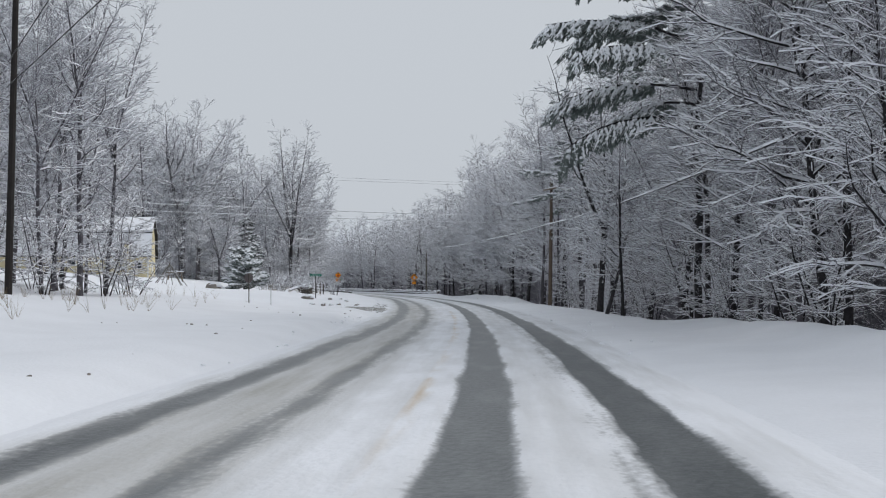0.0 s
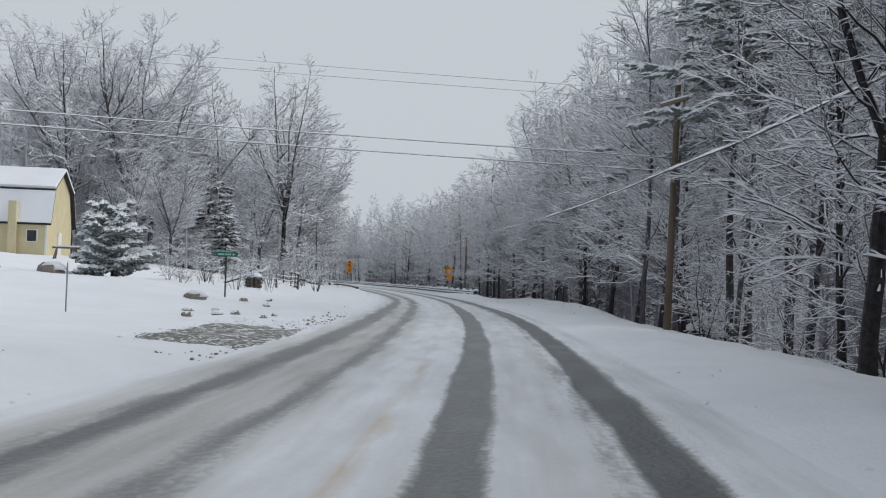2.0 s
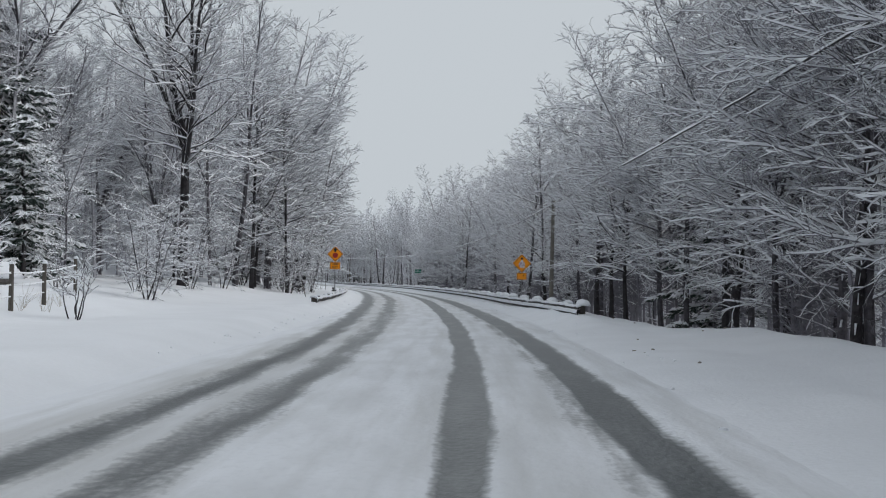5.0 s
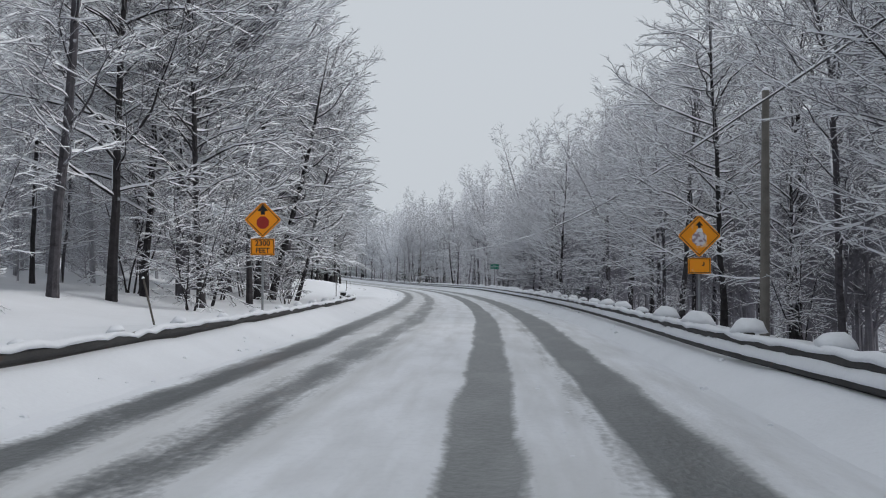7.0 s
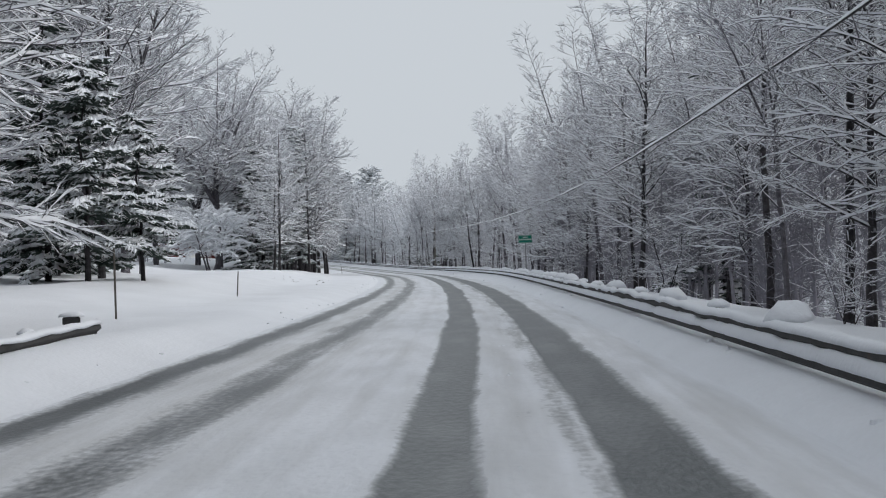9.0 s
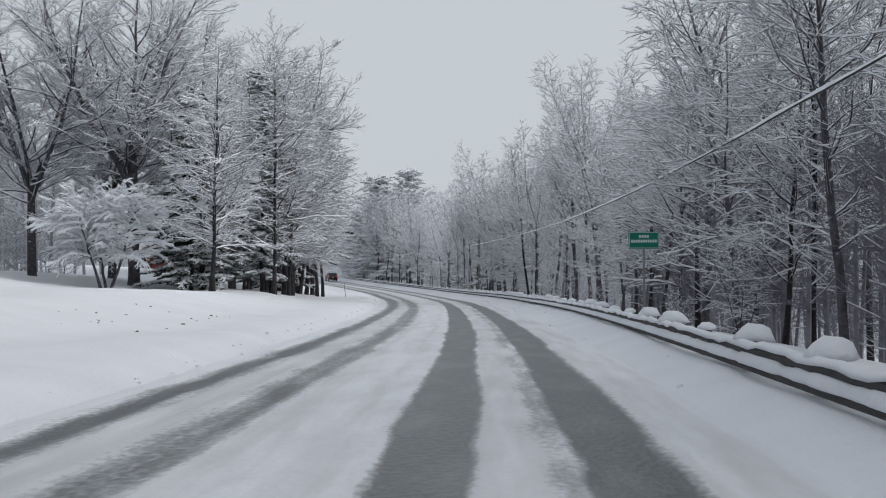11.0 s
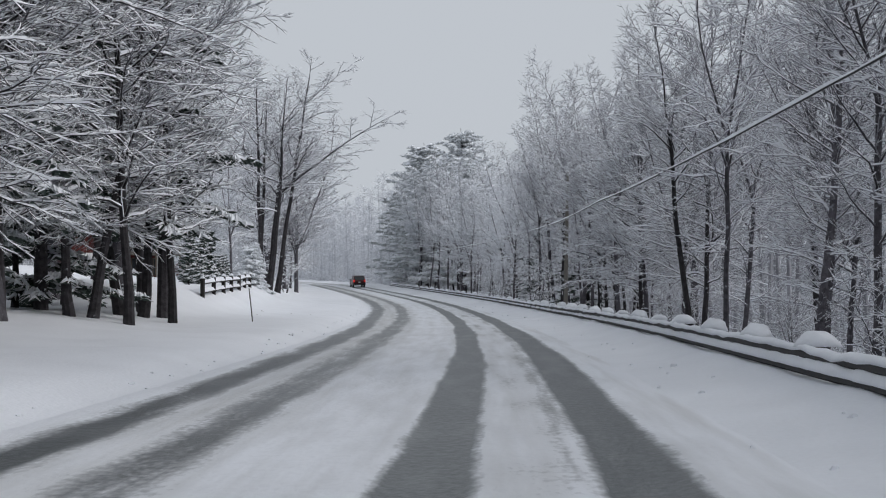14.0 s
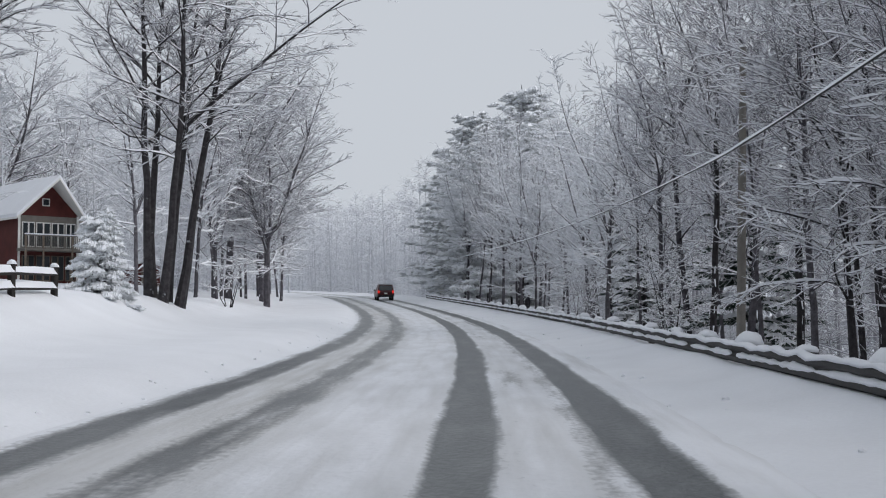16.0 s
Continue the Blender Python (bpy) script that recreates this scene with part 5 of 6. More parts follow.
# ---- the yellow barn ----
def barn():
    """Its long side faces the road; the ridge runs along local y."""
    cx, cy = at(132.5, -30.8)
    L, W2, base = 18.0, 4.4, 2.35
    top = thing("barn", pose(cx - 0.99 * L / 2 - 0.139 * W2, cy - 0.139 * L / 2 + 0.99 * W2, base, 0, 0, -82), "yellow gambrel-roofed barn with a snow-covered roof", "barn")
    e, k, r = 2.75, 5.35, 6.95
    kx = 3.3
    end = [(-W2, -1.2), (W2, -1.2), (W2, e), (kx, k), (0, r), (-kx, k), (-W2, e)]
    part("wall", prism(end, -L / 2, L / 2), YELLOW_WALL, top)

    def slab(p, q, t, over, name, mat, lab="", ext=0.35):
        (x0, z0), (x1, z1) = p, q
        d = Vector((x1 - x0, z1 - z0)).normalized()
        nx, nz = -d.y, d.x
        if nz < 0:
            nx, nz = -nx, -nz
        a, b = (x0 - d.x * over, z0 - d.y * over), (x1, z1)
        o = [a, b, (b[0] + nx * t, b[1] + nz * t), (a[0] + nx * t, a[1] + nz * t)]
        return part(name, prism(o, -L / 2 - ext, L / 2 + ext), mat, top, lab)

    for sgn in (-1, 1):
        P, Q = (sgn * W2, e), (sgn * kx, k)
        slab(P, Q, 0.10, 0.35, "roof", ROOF_DARK)
        slab(Q, (0, r), 0.10, 0.35, "roof", ROOF_DARK)
        slab((P[0] + sgn * 0.04, P[1] + 0.10), (P[0] + (Q[0] - P[0]) * 0.90 + sgn * 0.04, P[1] + (Q[1] - P[1]) * 0.90 + 0.10), 0.14, 0.3, "snow", SNOW, "thick snow on the lower roof", 0.34)
        slab((Q[0], Q[1] + 0.11), (0, r + 0.11), 0.22, 0.25, "snow", SNOW, "thick snow on the upper roof", 0.34)
    for y, w, z0, z1 in ((7.9, 0.35, 1.15, 2.0), (5.0, 0.4, 1.55, 2.0), (0.6, 0.4, 1.55, 2.0)):
        wdw = part("window", box(W2 - 0.02, y - w - 0.08, z0 - 0.08, W2 + 0.06, y + w + 0.08, z1 + 0.08, 0.01), TRIM_WHITE, top)
        part("pane", box(W2 + 0.05, y - w, z0, W2 + 0.075, y + w, z1), GLASS_DARK, wdw)
    part("chimney", box(W2 + 0.02, 6.2, -0.8, W2 + 0.6, 6.8, 4.2, 0.02), YELLOW_WALL, top, "boxed-in yellow flue")
    part("corner_board", box(W2 - 0.06, L / 2 - 0.12, -0.8, W2 + 0.04, L / 2 + 0.04, e, 0.01), TRIM_WHITE, top)
    part("door", box(-0.6, L / 2, -0.2, 0.6, L / 2 + 0.07, 2.0, 0.02), TRIM_WHITE, top)
    return top


barn()


# ---- the yard before the barn ----
def pole_tepee(s, off):
    top = thing("pole_tepee", stand(s, off), "bare wooden pole frame shaped like a tepee", "garden frame")
    rnd = random.Random(6)
    for i in range(8):
        a = i * 0.785 + rnd.uniform(-0.2, 0.2)
        part("pole", tube([(1.5 * math.cos(a), 1.5 * math.sin(a), -0.2), (-0.15 * math.cos(a), -0.15 * math.sin(a), 1.9)], [0.035, 0.022], 6), POLE_GREY, top)
    return top


def swing_frame(s, off, turn, w=3.2, h=2.6):
    top = thing("swing_frame", stand(s, off, turn), "weathered wooden swing frame with a snow-topped beam", "swing frame")
    for x in (-w / 2, w / 2):
        for y in (-0.9, 0.9):
            part("leg", tube([(x + (0.2 if x > 0 else -0.2), y, -0.3), (x, 0, h)], [0.06, 0.06], 6), WOOD, top)
    beam = part("beam", tube([(-w / 2 - 0.3, 0, h), (w / 2 + 0.3, 0, h)], [0.07, 0.07], 8), WOOD, top)
    part("snow", box(-w / 2 - 0.3, -0.07, h + 0.05, w / 2 + 0.3, 0.07, h + 0.16, 0.03), SNOW, beam, "snow on the beam")
    return top


pole_tepee(94.5, -22.9)
swing_frame(100, -29.5, 40, 2.6, 2.4)
# a shrunken swing frame stands in for the small porch by the barn
swing_frame(122, -26.5, 10, 1.2, 0.9)
KIND.place("yard_spruce", 97.5, -17.2, 0.82, 0, 0, "small round yard spruce loaded with snow")
# tall trees behind the barn yard
KIND.place("dark_oak", 170.4, -14.7, 1.22, 40)
KIND.place("oak", 155.2, -29.2, 1.1, 140)
KIND.place("elm", 163.7, -21.5, 1.1, 30)
KIND.place("maple", 150.0, -24.0, 0.6, 10)
KIND.place("maple", 158.4, -27.4, 1.2, 200)
KIND.place("maple", 178.0, -17.5, 0.8, 90)
KIND.place("ash", 168.0, -26.0, 0.9, 300)
# wood's edge near the start
KIND.place("ash", 51.7, -18.3, 1.0, 30)
KIND.place("birch", 50.2, -19.5, 1.0, 130)
KIND.place("birch", 53, -20.0, 1.05, 250)
KIND.place("thicket", 53, -17.5, 0.9, 60)
KIND.place("thicket", 49, -19.0, 0.9, 160)
KIND.place("brush", 56, -17.0, 1.0, 10)
for i, (s, o, kind, k) in enumerate(((60, -24.3, "ash", 0.9), (60, -22.8, "birch", 0.95), (58.5, -21.6, "thicket", 1.1), (59.5, -20.4, "birch", 0.9), (59, -19.2, "ash", 0.85), (64, -23, "beech", 0.9), (55, -21.5, "brush", 1.2), (52, -23, "thicket", 1.2), (66, -20.2, "thicket", 0.8))):
    KIND.place(kind, s, o, k, 70 * i)
KIND.place("maple", 169.5, -22.5, 0.75, 40)
KIND.place("maple", 181.0, -22.0, 0.85, 130)
KIND.place("oak", 166.0, -35.0, 0.85, 300)
KIND.place("maple", 176.0, -31.0, 0.9, 210)
KIND.place("maple", 151.0, -33.5, 1.2, 330)
KIND.place("oak", 160.0, -37.0, 1.1, 20)
# pines over the right-hand wood
KIND.place("leaning_pine", 46.0, 8.6, 1.0, 0)
KIND.place("edge_pine", 88.0, 10.0, 0.95, 140)
KIND.place("edge_pine", 76, 13.2, 1.15, 30)
KIND.place("edge_pine", 90, 13.0, 1.15, 90)
KIND.place("edge_pine", 106, 12.5, 1.15, 160)
KIND.place("edge_pine", 62, 14.0, 0.95, 220)
KIND.place("haze_pine", 480, 13.0, 1.45, 80)
KIND.place("haze_pine", 464, 15.0, 1.5, 180)
KIND.place("haze_pine", 472, 12.5, 1.3, 280)
KIND.place("haze_pine", 492, 14.5, 1.5, 20)
KIND.place("ash", 94, 12.5, 1.3, 20)
KIND.place("cherry", 60.5, 7.0, 0.9, 20, 0, "", "", (0, 14))
KIND.place("dark_oak", 66.5, 7.6, 0.82, 110)
KIND.place("pole_tree", 58.3, 7.5, 0.62, 40)
KIND.place("ash", 98.7, 8.6, 1.0, 200)


# ---- the yard with spruces ----
KIND.place("spruce", 249, -20.0, 0.85, 0)
for i, (s, o, kind, k) in enumerate(((246, -17.0, "beech", 1.2), (253, -19.5, "maple", 1.2), (262, -19.0, "ash", 1.05), (270, -22.0, "maple", 1.2), (266, -25.0, "oak", 1.1), (243, -22.0, "oak", 1.1), (280, -24.0, "ash", 1.1), (233, -19.5, "ash", 1.1))):
    KIND.place(kind, s, o, k, 75 * i)
KIND.place("fir", 236.9, -14.9, 1.0, 70)
KIND.place("fir", 241.0, -13.8, 0.8, 140)
KIND.place("spruce", 258, -21.0, 1.0, 20)
KIND.place("ornamental", 305.2, -21.6, 1.1, 0)
KIND.place("grey_spruce", 314.7, -13.3, 1.05, 10)
# trees that lean over the left rail
for i, (s, o, kind, k) in enumerate(((187, -10.2, "thicket", 0.8), (193, -11.0, "thicket", 1.0), (198.5, -11.8, "thicket", 1.1), (202, -9.4, "brush", 0.9), (206, -12.0, "thicket", 1.0), (212.5, -11.0, "brush", 1.0), (216, -13.5, "thicket", 1.0), (220, -14.8, "thicket", 0.9), (210, -15.5, "thicket", 1.1), (195, -14.5, "thicket", 1.2))):
    KIND.place(kind, s, o, k, 83 * i, 0, "", "undergrowth along the road")
KIND.place("oak", 209.5, -13.6, 0.85, 0)
KIND.place("maple", 211.5, -10.6, 0.8, 100, 0, "", "", (0, 6))
KIND.place("oak", 217.5, -12.8, 0.8, 200)
KIND.place("beech", 214.0, -12.6, 1.0, 60, 0, "", "", (0, 5))
KIND.place("maple", 228.0, -18.5, 1.0, 160)
KIND.place("hemlock", 240.0, -17.5, 0.9, 0)
KIND.place("twin_tree", 204.0, -10.7, 0.95, 40, 0, "", "", (0, 6))
KIND.place("beech", 197.7, -10.3, 0.95, 100, 0, "", "", (0, 7))
KIND.place("cherry", 208.5, -9.8, 0.95, 10, 0, "", "", (0, 10))
KIND.place("beech", 190.0, -10.6, 1.05, 200)
KIND.place("maple", 310, -27.5, 1.15, 30)
KIND.place("oak", 312, -21.5, 1.1, 100)
KIND.place("maple", 318, -24.5, 1.2, 190)
KIND.place("oak", 326, -20.0, 1.05, 260)
KIND.place("hemlock", 311, -17.5, 0.9, 40)
for s, o, k, turn in ((166, -23.0, 1.1, 10), (168.5, -24.8, 1.0, 80), (160, -20.0, 0.7, 150), (163, -22.3, 0.95, 220)):
    KIND.place("old_hemlock", s, o, k, turn, 2.6)
KIND.place("oak", 331, -13.2, 1.0, 40)
KIND.place("beech", 336, -10.9, 1.15, 140)
KIND.place("beech", 340.5, -10.6, 1.1, 120)
KIND.place("hemlock", 339, -14.8, 0.95, 200)
KIND.place("oak", 348, -17.5, 1.1, 60)
KIND.place("maple", 352, -22.0, 1.1, 160)
KIND.place("haze_ash", 408, -17.5, 1.0, 0)
KIND.place("haze_ash", 416, -15.5, 1.0, 220)
KIND.place("maple", 424, -11.5, 0.95, 300)
KIND.place("maple", 436, -12.5, 1.0, 60)
# grove before the chalet
KIND.place("dark_oak", 393.1, -23.6, 1.35, 150)
KIND.place("haze_pine", 478, -44, 1.35, 0)
KIND.place("haze_pine", 490, -37, 1.2, 90)
KIND.place("maple", 462, -40, 1.4, 30)
KIND.place("ash", 470, -34, 1.2, 200)
for i, (s, o, kind, k) in enumerate(((349, -14.8, "oak", 1.1), (354, -16.0, "maple", 1.1), (345, -12.9, "beech", 1.2), (358, -18.5, "ash", 1.1), (327, -12.6, "beech", 1.2), (316, -13.0, "twin_tree", 1.2))):
    KIND.place(kind, s, o, k, 95 * i)
# behind the guard rail near the grey pole
for s, o, k, turn in ((382.6, 13.6, 0.85, 20), (382.5, 14.1, 0.95, 140), (382.4, 14.6, 0.8, 260), (429.7, 21.0, 0.8, 70)):
    KIND.place("pole_tree", s, o, k, turn)
for i, (s, o, kind, k) in enumerate(((350, 10.6, "beech", 1.0), (357, 11.2, "alder", 1.0), (363, 10.4, "beech", 0.9), (369, 11.4, "cherry", 1.1), (376, 10.9, "beech", 1.0), (372, 12.5, "ash", 1.0), (361, 12.6, "ash", 1.05))):
    KIND.place(kind, s, o, k, 110 * i)
for i, (s, o, k) in enumerate(((343.5, -11.7, 0.95), (346, -16.2, 0.9), (352.5, -16.8, 0.95), (338, -14.4, 1.0), (330, -14.8, 0.95), (320.5, -17.5, 0.9), (312, -17.0, 0.95))):
    KIND.place("old_hemlock", s, o, k, 65 * i)
for s, o, kind, k, turn in ((318.7, -11.9, "beech", 1.0, 0), (323.5, -12.1, "twin_tree", 1.0, 80), (321, -12.9, "twin_tree", 1.05, 160), (313.2, -12.3, "beech", 1.1, 60), (316.5, -14.8, "ash", 0.9, 20), (331, -13.0, "beech", 0.95, 240), (337.2, -12.8, "twin_tree", 0.9, 30), (342.5, -12.6, "twin_tree", 1.0, 200), (334, -16.5, "fir", 0.9, 60), (346, -13.6, "yard_spruce", 0.22, 0), (329.5, -17.5, "oak", 0.95, 100)):
    KIND.place(kind, s, o, k, turn)


# ---- the red house ----
def red_house(s, off, turn):
    top = thing("house", stand(s, off, turn), "dark red two-storey chalet with a balcony and snowy roof", "house")
    W2, L, e, r = 2.45, 11.0, 5.3, 7.95
    part("wall", prism([(-W2, -1.5), (W2, -1.5), (W2, e), (0, r - 0.1), (-W2, e)], 0, L), RED_WALL, top)
    # flat grey panel stands for reflections in the glazing around the windows
    part("glazed_wall", box(-W2 + 0.02, -0.03, 2.6, W2 - 0.02, -0.003, e - 0.1), POLE_GREY, top, "glazed wall behind the balcony, its reflections painted grey")
    for x in (-W2 + 0.06, W2 - 0.06):
        part("corner_board", box(x - 0.09, -0.07, -1.5, x + 0.09, -0.032, e), TRIM_WHITE, top, "white corner board")
    quad = [(0, 1, 2, 3), (4, 7, 6, 5), (0, 4, 5, 1), (1, 5, 6, 2), (2, 6, 7, 3), (3, 7, 4, 0)]
    for sgn in (-1, 1):
        d = Vector((-sgn * W2, r - e)).normalized()
        eave = Vector((sgn * W2, e)) - d * 0.6
        for lo, hi, mat, name, lab, ext in ((0, 0.16, TRIM_WHITE, "roof", "", 0.05), (0.163, 0.42, SNOW, "snow", "thick snow on the roof", 0.0)):
            v = [(eave.x, y0, eave.y + z) for z in (lo, hi) for y0 in (-0.7 - ext, L + 0.5)]
            w = [(0, y0, r + z) for z in (lo, hi) for y0 in (-1.9 - ext, L + 0.5)]
            part(name, ([v[0], v[1], w[1], w[0], v[2], v[3], w[3], w[2]], quad), mat, top, lab)
    f = 2.6
    deck = part("balcony", box(-W2 - 0.1, -1.5, f - 0.2, W2 + 2.2, 0.0, f, 0.02), POLE_GREY, top)
    part("handrail", box(-W2 - 0.1, -1.5, f + 0.95, W2 + 2.2, -1.42, f + 1.03, 0.01), POLE_GREY, deck)
    part("snow", box(-W2 - 0.1, -1.54, f + 1.03, W2 + 2.2, -1.38, f + 1.13, 0.03), SNOW, deck, "snow on the handrail")
    bal = mesh_from("baluster", box(-0.02, -1.48, f, 0.02, -1.44, f + 0.96), POLE_GREY)
    x = -W2
    while x < W2 + 2.2:
        part_of("baluster", bal, deck, pose(x, 0, 0))
        x += 0.16
    for x in (-W2, -1.05, 1.3, W2, W2 + 2.1):
        part("post", box(x - 0.07, -1.5, -1.5, x + 0.07, -1.36, f + 0.95, 0.01), WOOD, top)
    for z0, z1 in ((0.1, 2.1), (f + 0.15, f + 2.1)):
        for x, w in ((-1.65, 0.5), (-0.45, 0.58), (0.75, 0.52), (1.8, 0.4)):
            frame_ = part("window", box(x - w, -0.07, z0, x + w, 0.02, z1, 0.01), WOOD if z0 < 1 else TRIM_WHITE, top)
            for k in (-1, 1):
                part("pane", box(x + (k - 1) * w / 2 + 0.07, -0.095, z0 + 0.08, x + (k + 1) * w / 2 - 0.07, -0.065, z1 - 0.08), GLASS_DARK, frame_)
    att = part("window", box(-0.55, -0.05, 6.0, 0.05, 0.02, 6.6, 0.01), TRIM_WHITE, top)
    part("pane", box(-0.48, -0.07, 6.07, -0.02, -0.045, 6.53), GLASS_DARK, att)
    return top


red_house(434.5, -29.2, 40)


def shed(s, off, turn):
    top = thing("shed", stand(s, off, turn), "low brown shed with a snow-covered roof", "shed")
    part("wall", prism([(-2, -0.8), (2, -0.8), (2, 1.6), (0, 2.4), (-2, 1.6)], 0, 4), RED_WALL, top)
    for sgn in (-1, 1):
        o = [(sgn * 2.3, 1.5), (0, 2.45), (0, 2.85), (sgn * 2.3, 1.85)]
        part("snow", prism(o, -0.3, 4.3), SNOW, top, "snow on the roof")
    part("door", box(-0.5, -0.05, -0.2, 0.5, 0.0, 1.5, 0.01), WOOD, top)
    return top


shed(458, -24.5, 20)


def split_rail_fence(points, label):
    top = thing("split_rail_fence", Matrix.Identity(4), label, "fence")
    rnd = random.Random(8)
    spots = [(Vector((*at(s, o), ground_z(s, o) - 0.22))) for s, o in points]
    for p in spots:
        post = part("post", moved(box(-0.09, -0.09, -0.6, 0.09, 0.09, 1.15, 0.02), Matrix.Translation(p)), POLE_DARK, top)
        part("snow_cap", moved(mound(0.14, 0.14, 0.14, rnd, 3, 8), Matrix.Translation(p + Vector((0, 0, 1.14)))), SNOW, post, "cap of snow")
    for a, b in zip(spots, spots[1:]):
        for z in (0.45, 0.9):
            rail = part("rail", tube([a + Vector((0, 0, z)), b + Vector((0, 0, z + rnd.uniform(-0.05, 0.05)))], [0.09, 0.085], 6), POLE_DARK, top)
            part("snow", ridge([a + Vector((0, 0, z)), a.lerp(b, 0.5) + Vector((0, 0, z)), b + Vector((0, 0, z))], [0.08] * 3, 0.11, rnd), SNOW, rail, "snow on the rail")
    return top


split_rail_fence([(356.8, -12.8), (360.5, -12.9), (364.3, -13.0), (368.2, -13.15), (371.9, -13.2), (376.1, -13.4), (380, -13.5)], "dark split-rail fence with snow on its rails")
for i, (s, o, k) in enumerate(((360.8, -14.3, 0.85), (366.2, -14.7, 0.8), (370, -14.7, 0.85), (373.6, -14.6, 0.55), (377, -14.8, 0.6))):
    KIND.place("cedar", s, o, k, 50 * i, 0, "", "arborvitae along the fence")
KIND.place("clump_tree", 395.0, -13.4, 1.05, 0, 0, "", "", (0, 4))
KIND.place("young_spruce", 387.0, -14.1, 0.86, 120, 0.5, "snow-laden young spruce beside the fence")
KIND.place("shrub", 409.8, -12.6, 1.3, 0)


def garage(s, off, turn):
    top = thing("garage", stand(s, off, turn), "low dark red garage with a white door and snowy roof", "garage")
    part("wall", prism([(-4, -1), (4, -1), (4, 2.6), (0, 4.2), (-4, 2.6)], 0, 7), RED_WALL, top)
    for sgn in (-1, 1):
        part("roof", prism([(sgn * 4.5, 2.42), (0, 4.22), (0, 4.34), (sgn * 4.5, 2.54)], -0.4, 7.4), ROOF_DARK, top)
        part("snow", prism([(sgn * 4.5, 2.55), (0, 4.35), (0, 4.62), (sgn * 4.5, 2.8)], -0.35, 7.35), SNOW, top, "thick snow on the roof")
    part("door", box(-1.3, -0.07, -0.4, 1.3, 0.0, 2.1, 0.02), TRIM_WHITE, top, "white garage door")
    wdw = part("window", box(2.0, -0.06, 0.8, 3.2, 0.0, 1.8, 0.01), TRIM_WHITE, top)
    part("pane", box(2.1, -0.08, 0.9, 3.1, -0.055, 1.7), GLASS_DARK, wdw)
    return top


garage(408, -31, 15)


def stake(s, off, h, lean=0, label="thin dark marker stake in the snow", mat=GREY_WOOD):
    top = thing("marker_stake", stand(s, off) @ pose(0, 0, 0, 0, lean, 0), label, "stake", "marker stakes")
    part("shaft", tube([(0, 0, -0.4), (0, 0, h * 0.9), (0, 0, h)], [0.025, 0.025, 0.018], 6), mat, top)
    part("snow_cap", moved(mound(0.04, 0.04, 0.05, random.Random(1), 2, 6), pose(0, 0, h)), SNOW, top, "bit of snow")
    return top


# ---- side road, rocks, brush and wire fence by the barn yard ----
def side_road():
    """A muddy side road that meets the main road from the left: slush in ragged islands between banks of snow."""
    v, f = [], []
    nu, nw = 60, 84
    for i in range(nu + 1):
        far = 5.2 * i / nu
        o = -4.75 - far
        for j in range(nw + 1):
            s = 63.0 + 23.0 * j / nw + 0.45 * far
            x, y = at(s, o)
            q = s - 0.45 * far
            core = ramp(q, ((64.6, -1.2), (66.4, 0.6), (72.2, 0.6), (74.6, -0.35), (80.0, -0.55), (83.0, -1.2)))
            core -= ramp(far, ((2.4, 0), (3.9, 1.5))) + ramp(far, ((0.0, 1.2), (0.5, 0.0)))
            rag = 0.45 * noise.noise((x * 0.6, y * 0.6, 3)) + 0.55 * noise.noise((x * 1.7, y * 1.5, 4)) + 0.50 * noise.noise((x * 4.3, y * 3.6, 6))
            v.append((x, y, max(ground_z(s, o), 0.0) + max(-0.20, min(0.05, 0.09 * (core + rag)))))
    n = nw + 1
    f = [(i * n + j, i * n + j + 1, (i + 1) * n + j + 1, (i + 1) * n + j) for i in range(nu) for j in range(nw)]
    tagged(mesh_object("side_road", v, f, MUD, True), "muddy side road with churned slush", "road", kind="structure")


side_road()


def rock(s, off, r, seed):
    rnd = random.Random(seed)
    top = thing("rock", stand(s, off, rnd.uniform(0, 360)), "grey field stone half buried in snow", "rock", "field stones")
    part("stone", moved(mound(r, r * 0.75, r * 0.85, rnd, 4, 9, 0.6), pose(0, 0, -0.3 * r)), STONE, top)
    part("snow", moved(mound(r * 0.95, r * 0.72, r * 0.55, rnd, 3, 9, 0.3), pose(0.15 * r, 0.25 * r, r * 0.15)), SNOW, top, "cap of snow", True)
    return top


for i, (s, o, r) in enumerate(((79.2, -9.5, 0.24), (82, -9.1, 0.26), (82.6, -8.6, 0.2), (88.2, -11.3, 0.5), (80.7, -7.3, 0.15), (82.3, -7.2, 0.14), (85, -9.8, 0.2), (87, -8.2, 0.18), (90, -9.6, 0.2), (92, -8.8, 0.18), (95.5, -19.5, 0.7), (147.3, -16.7, 1.1), (84.2, -10.6, 0.22))):
    rock(s, o, r, 100 + i)


def debris(seed, s0, s1, off0, off1, count, size, mat, name, label, skew=0.0):
    """Scattered small clods in one mesh."""
    rnd = random.Random(seed)
    geos = []
    for _ in range(count):
        s, o = rnd.uniform(s0, s1), rnd.uniform(off0, off1)
        s += skew * (off1 - o)
        x, y = at(s, o)
        z = max(ground_z(s, o), 0.0)
        k = size * rnd.uniform(0.4, 1.3)
        geos.append(moved(mound(k, k * 0.7, k * 0.8, rnd, 2, 6, 0.7), pose(x, y, z - 0.01, 0, 0, rnd.uniform(0, 360))))
    tagged(mesh_object(name, *join(*geos), mat), label, "debris", kind="stuff")


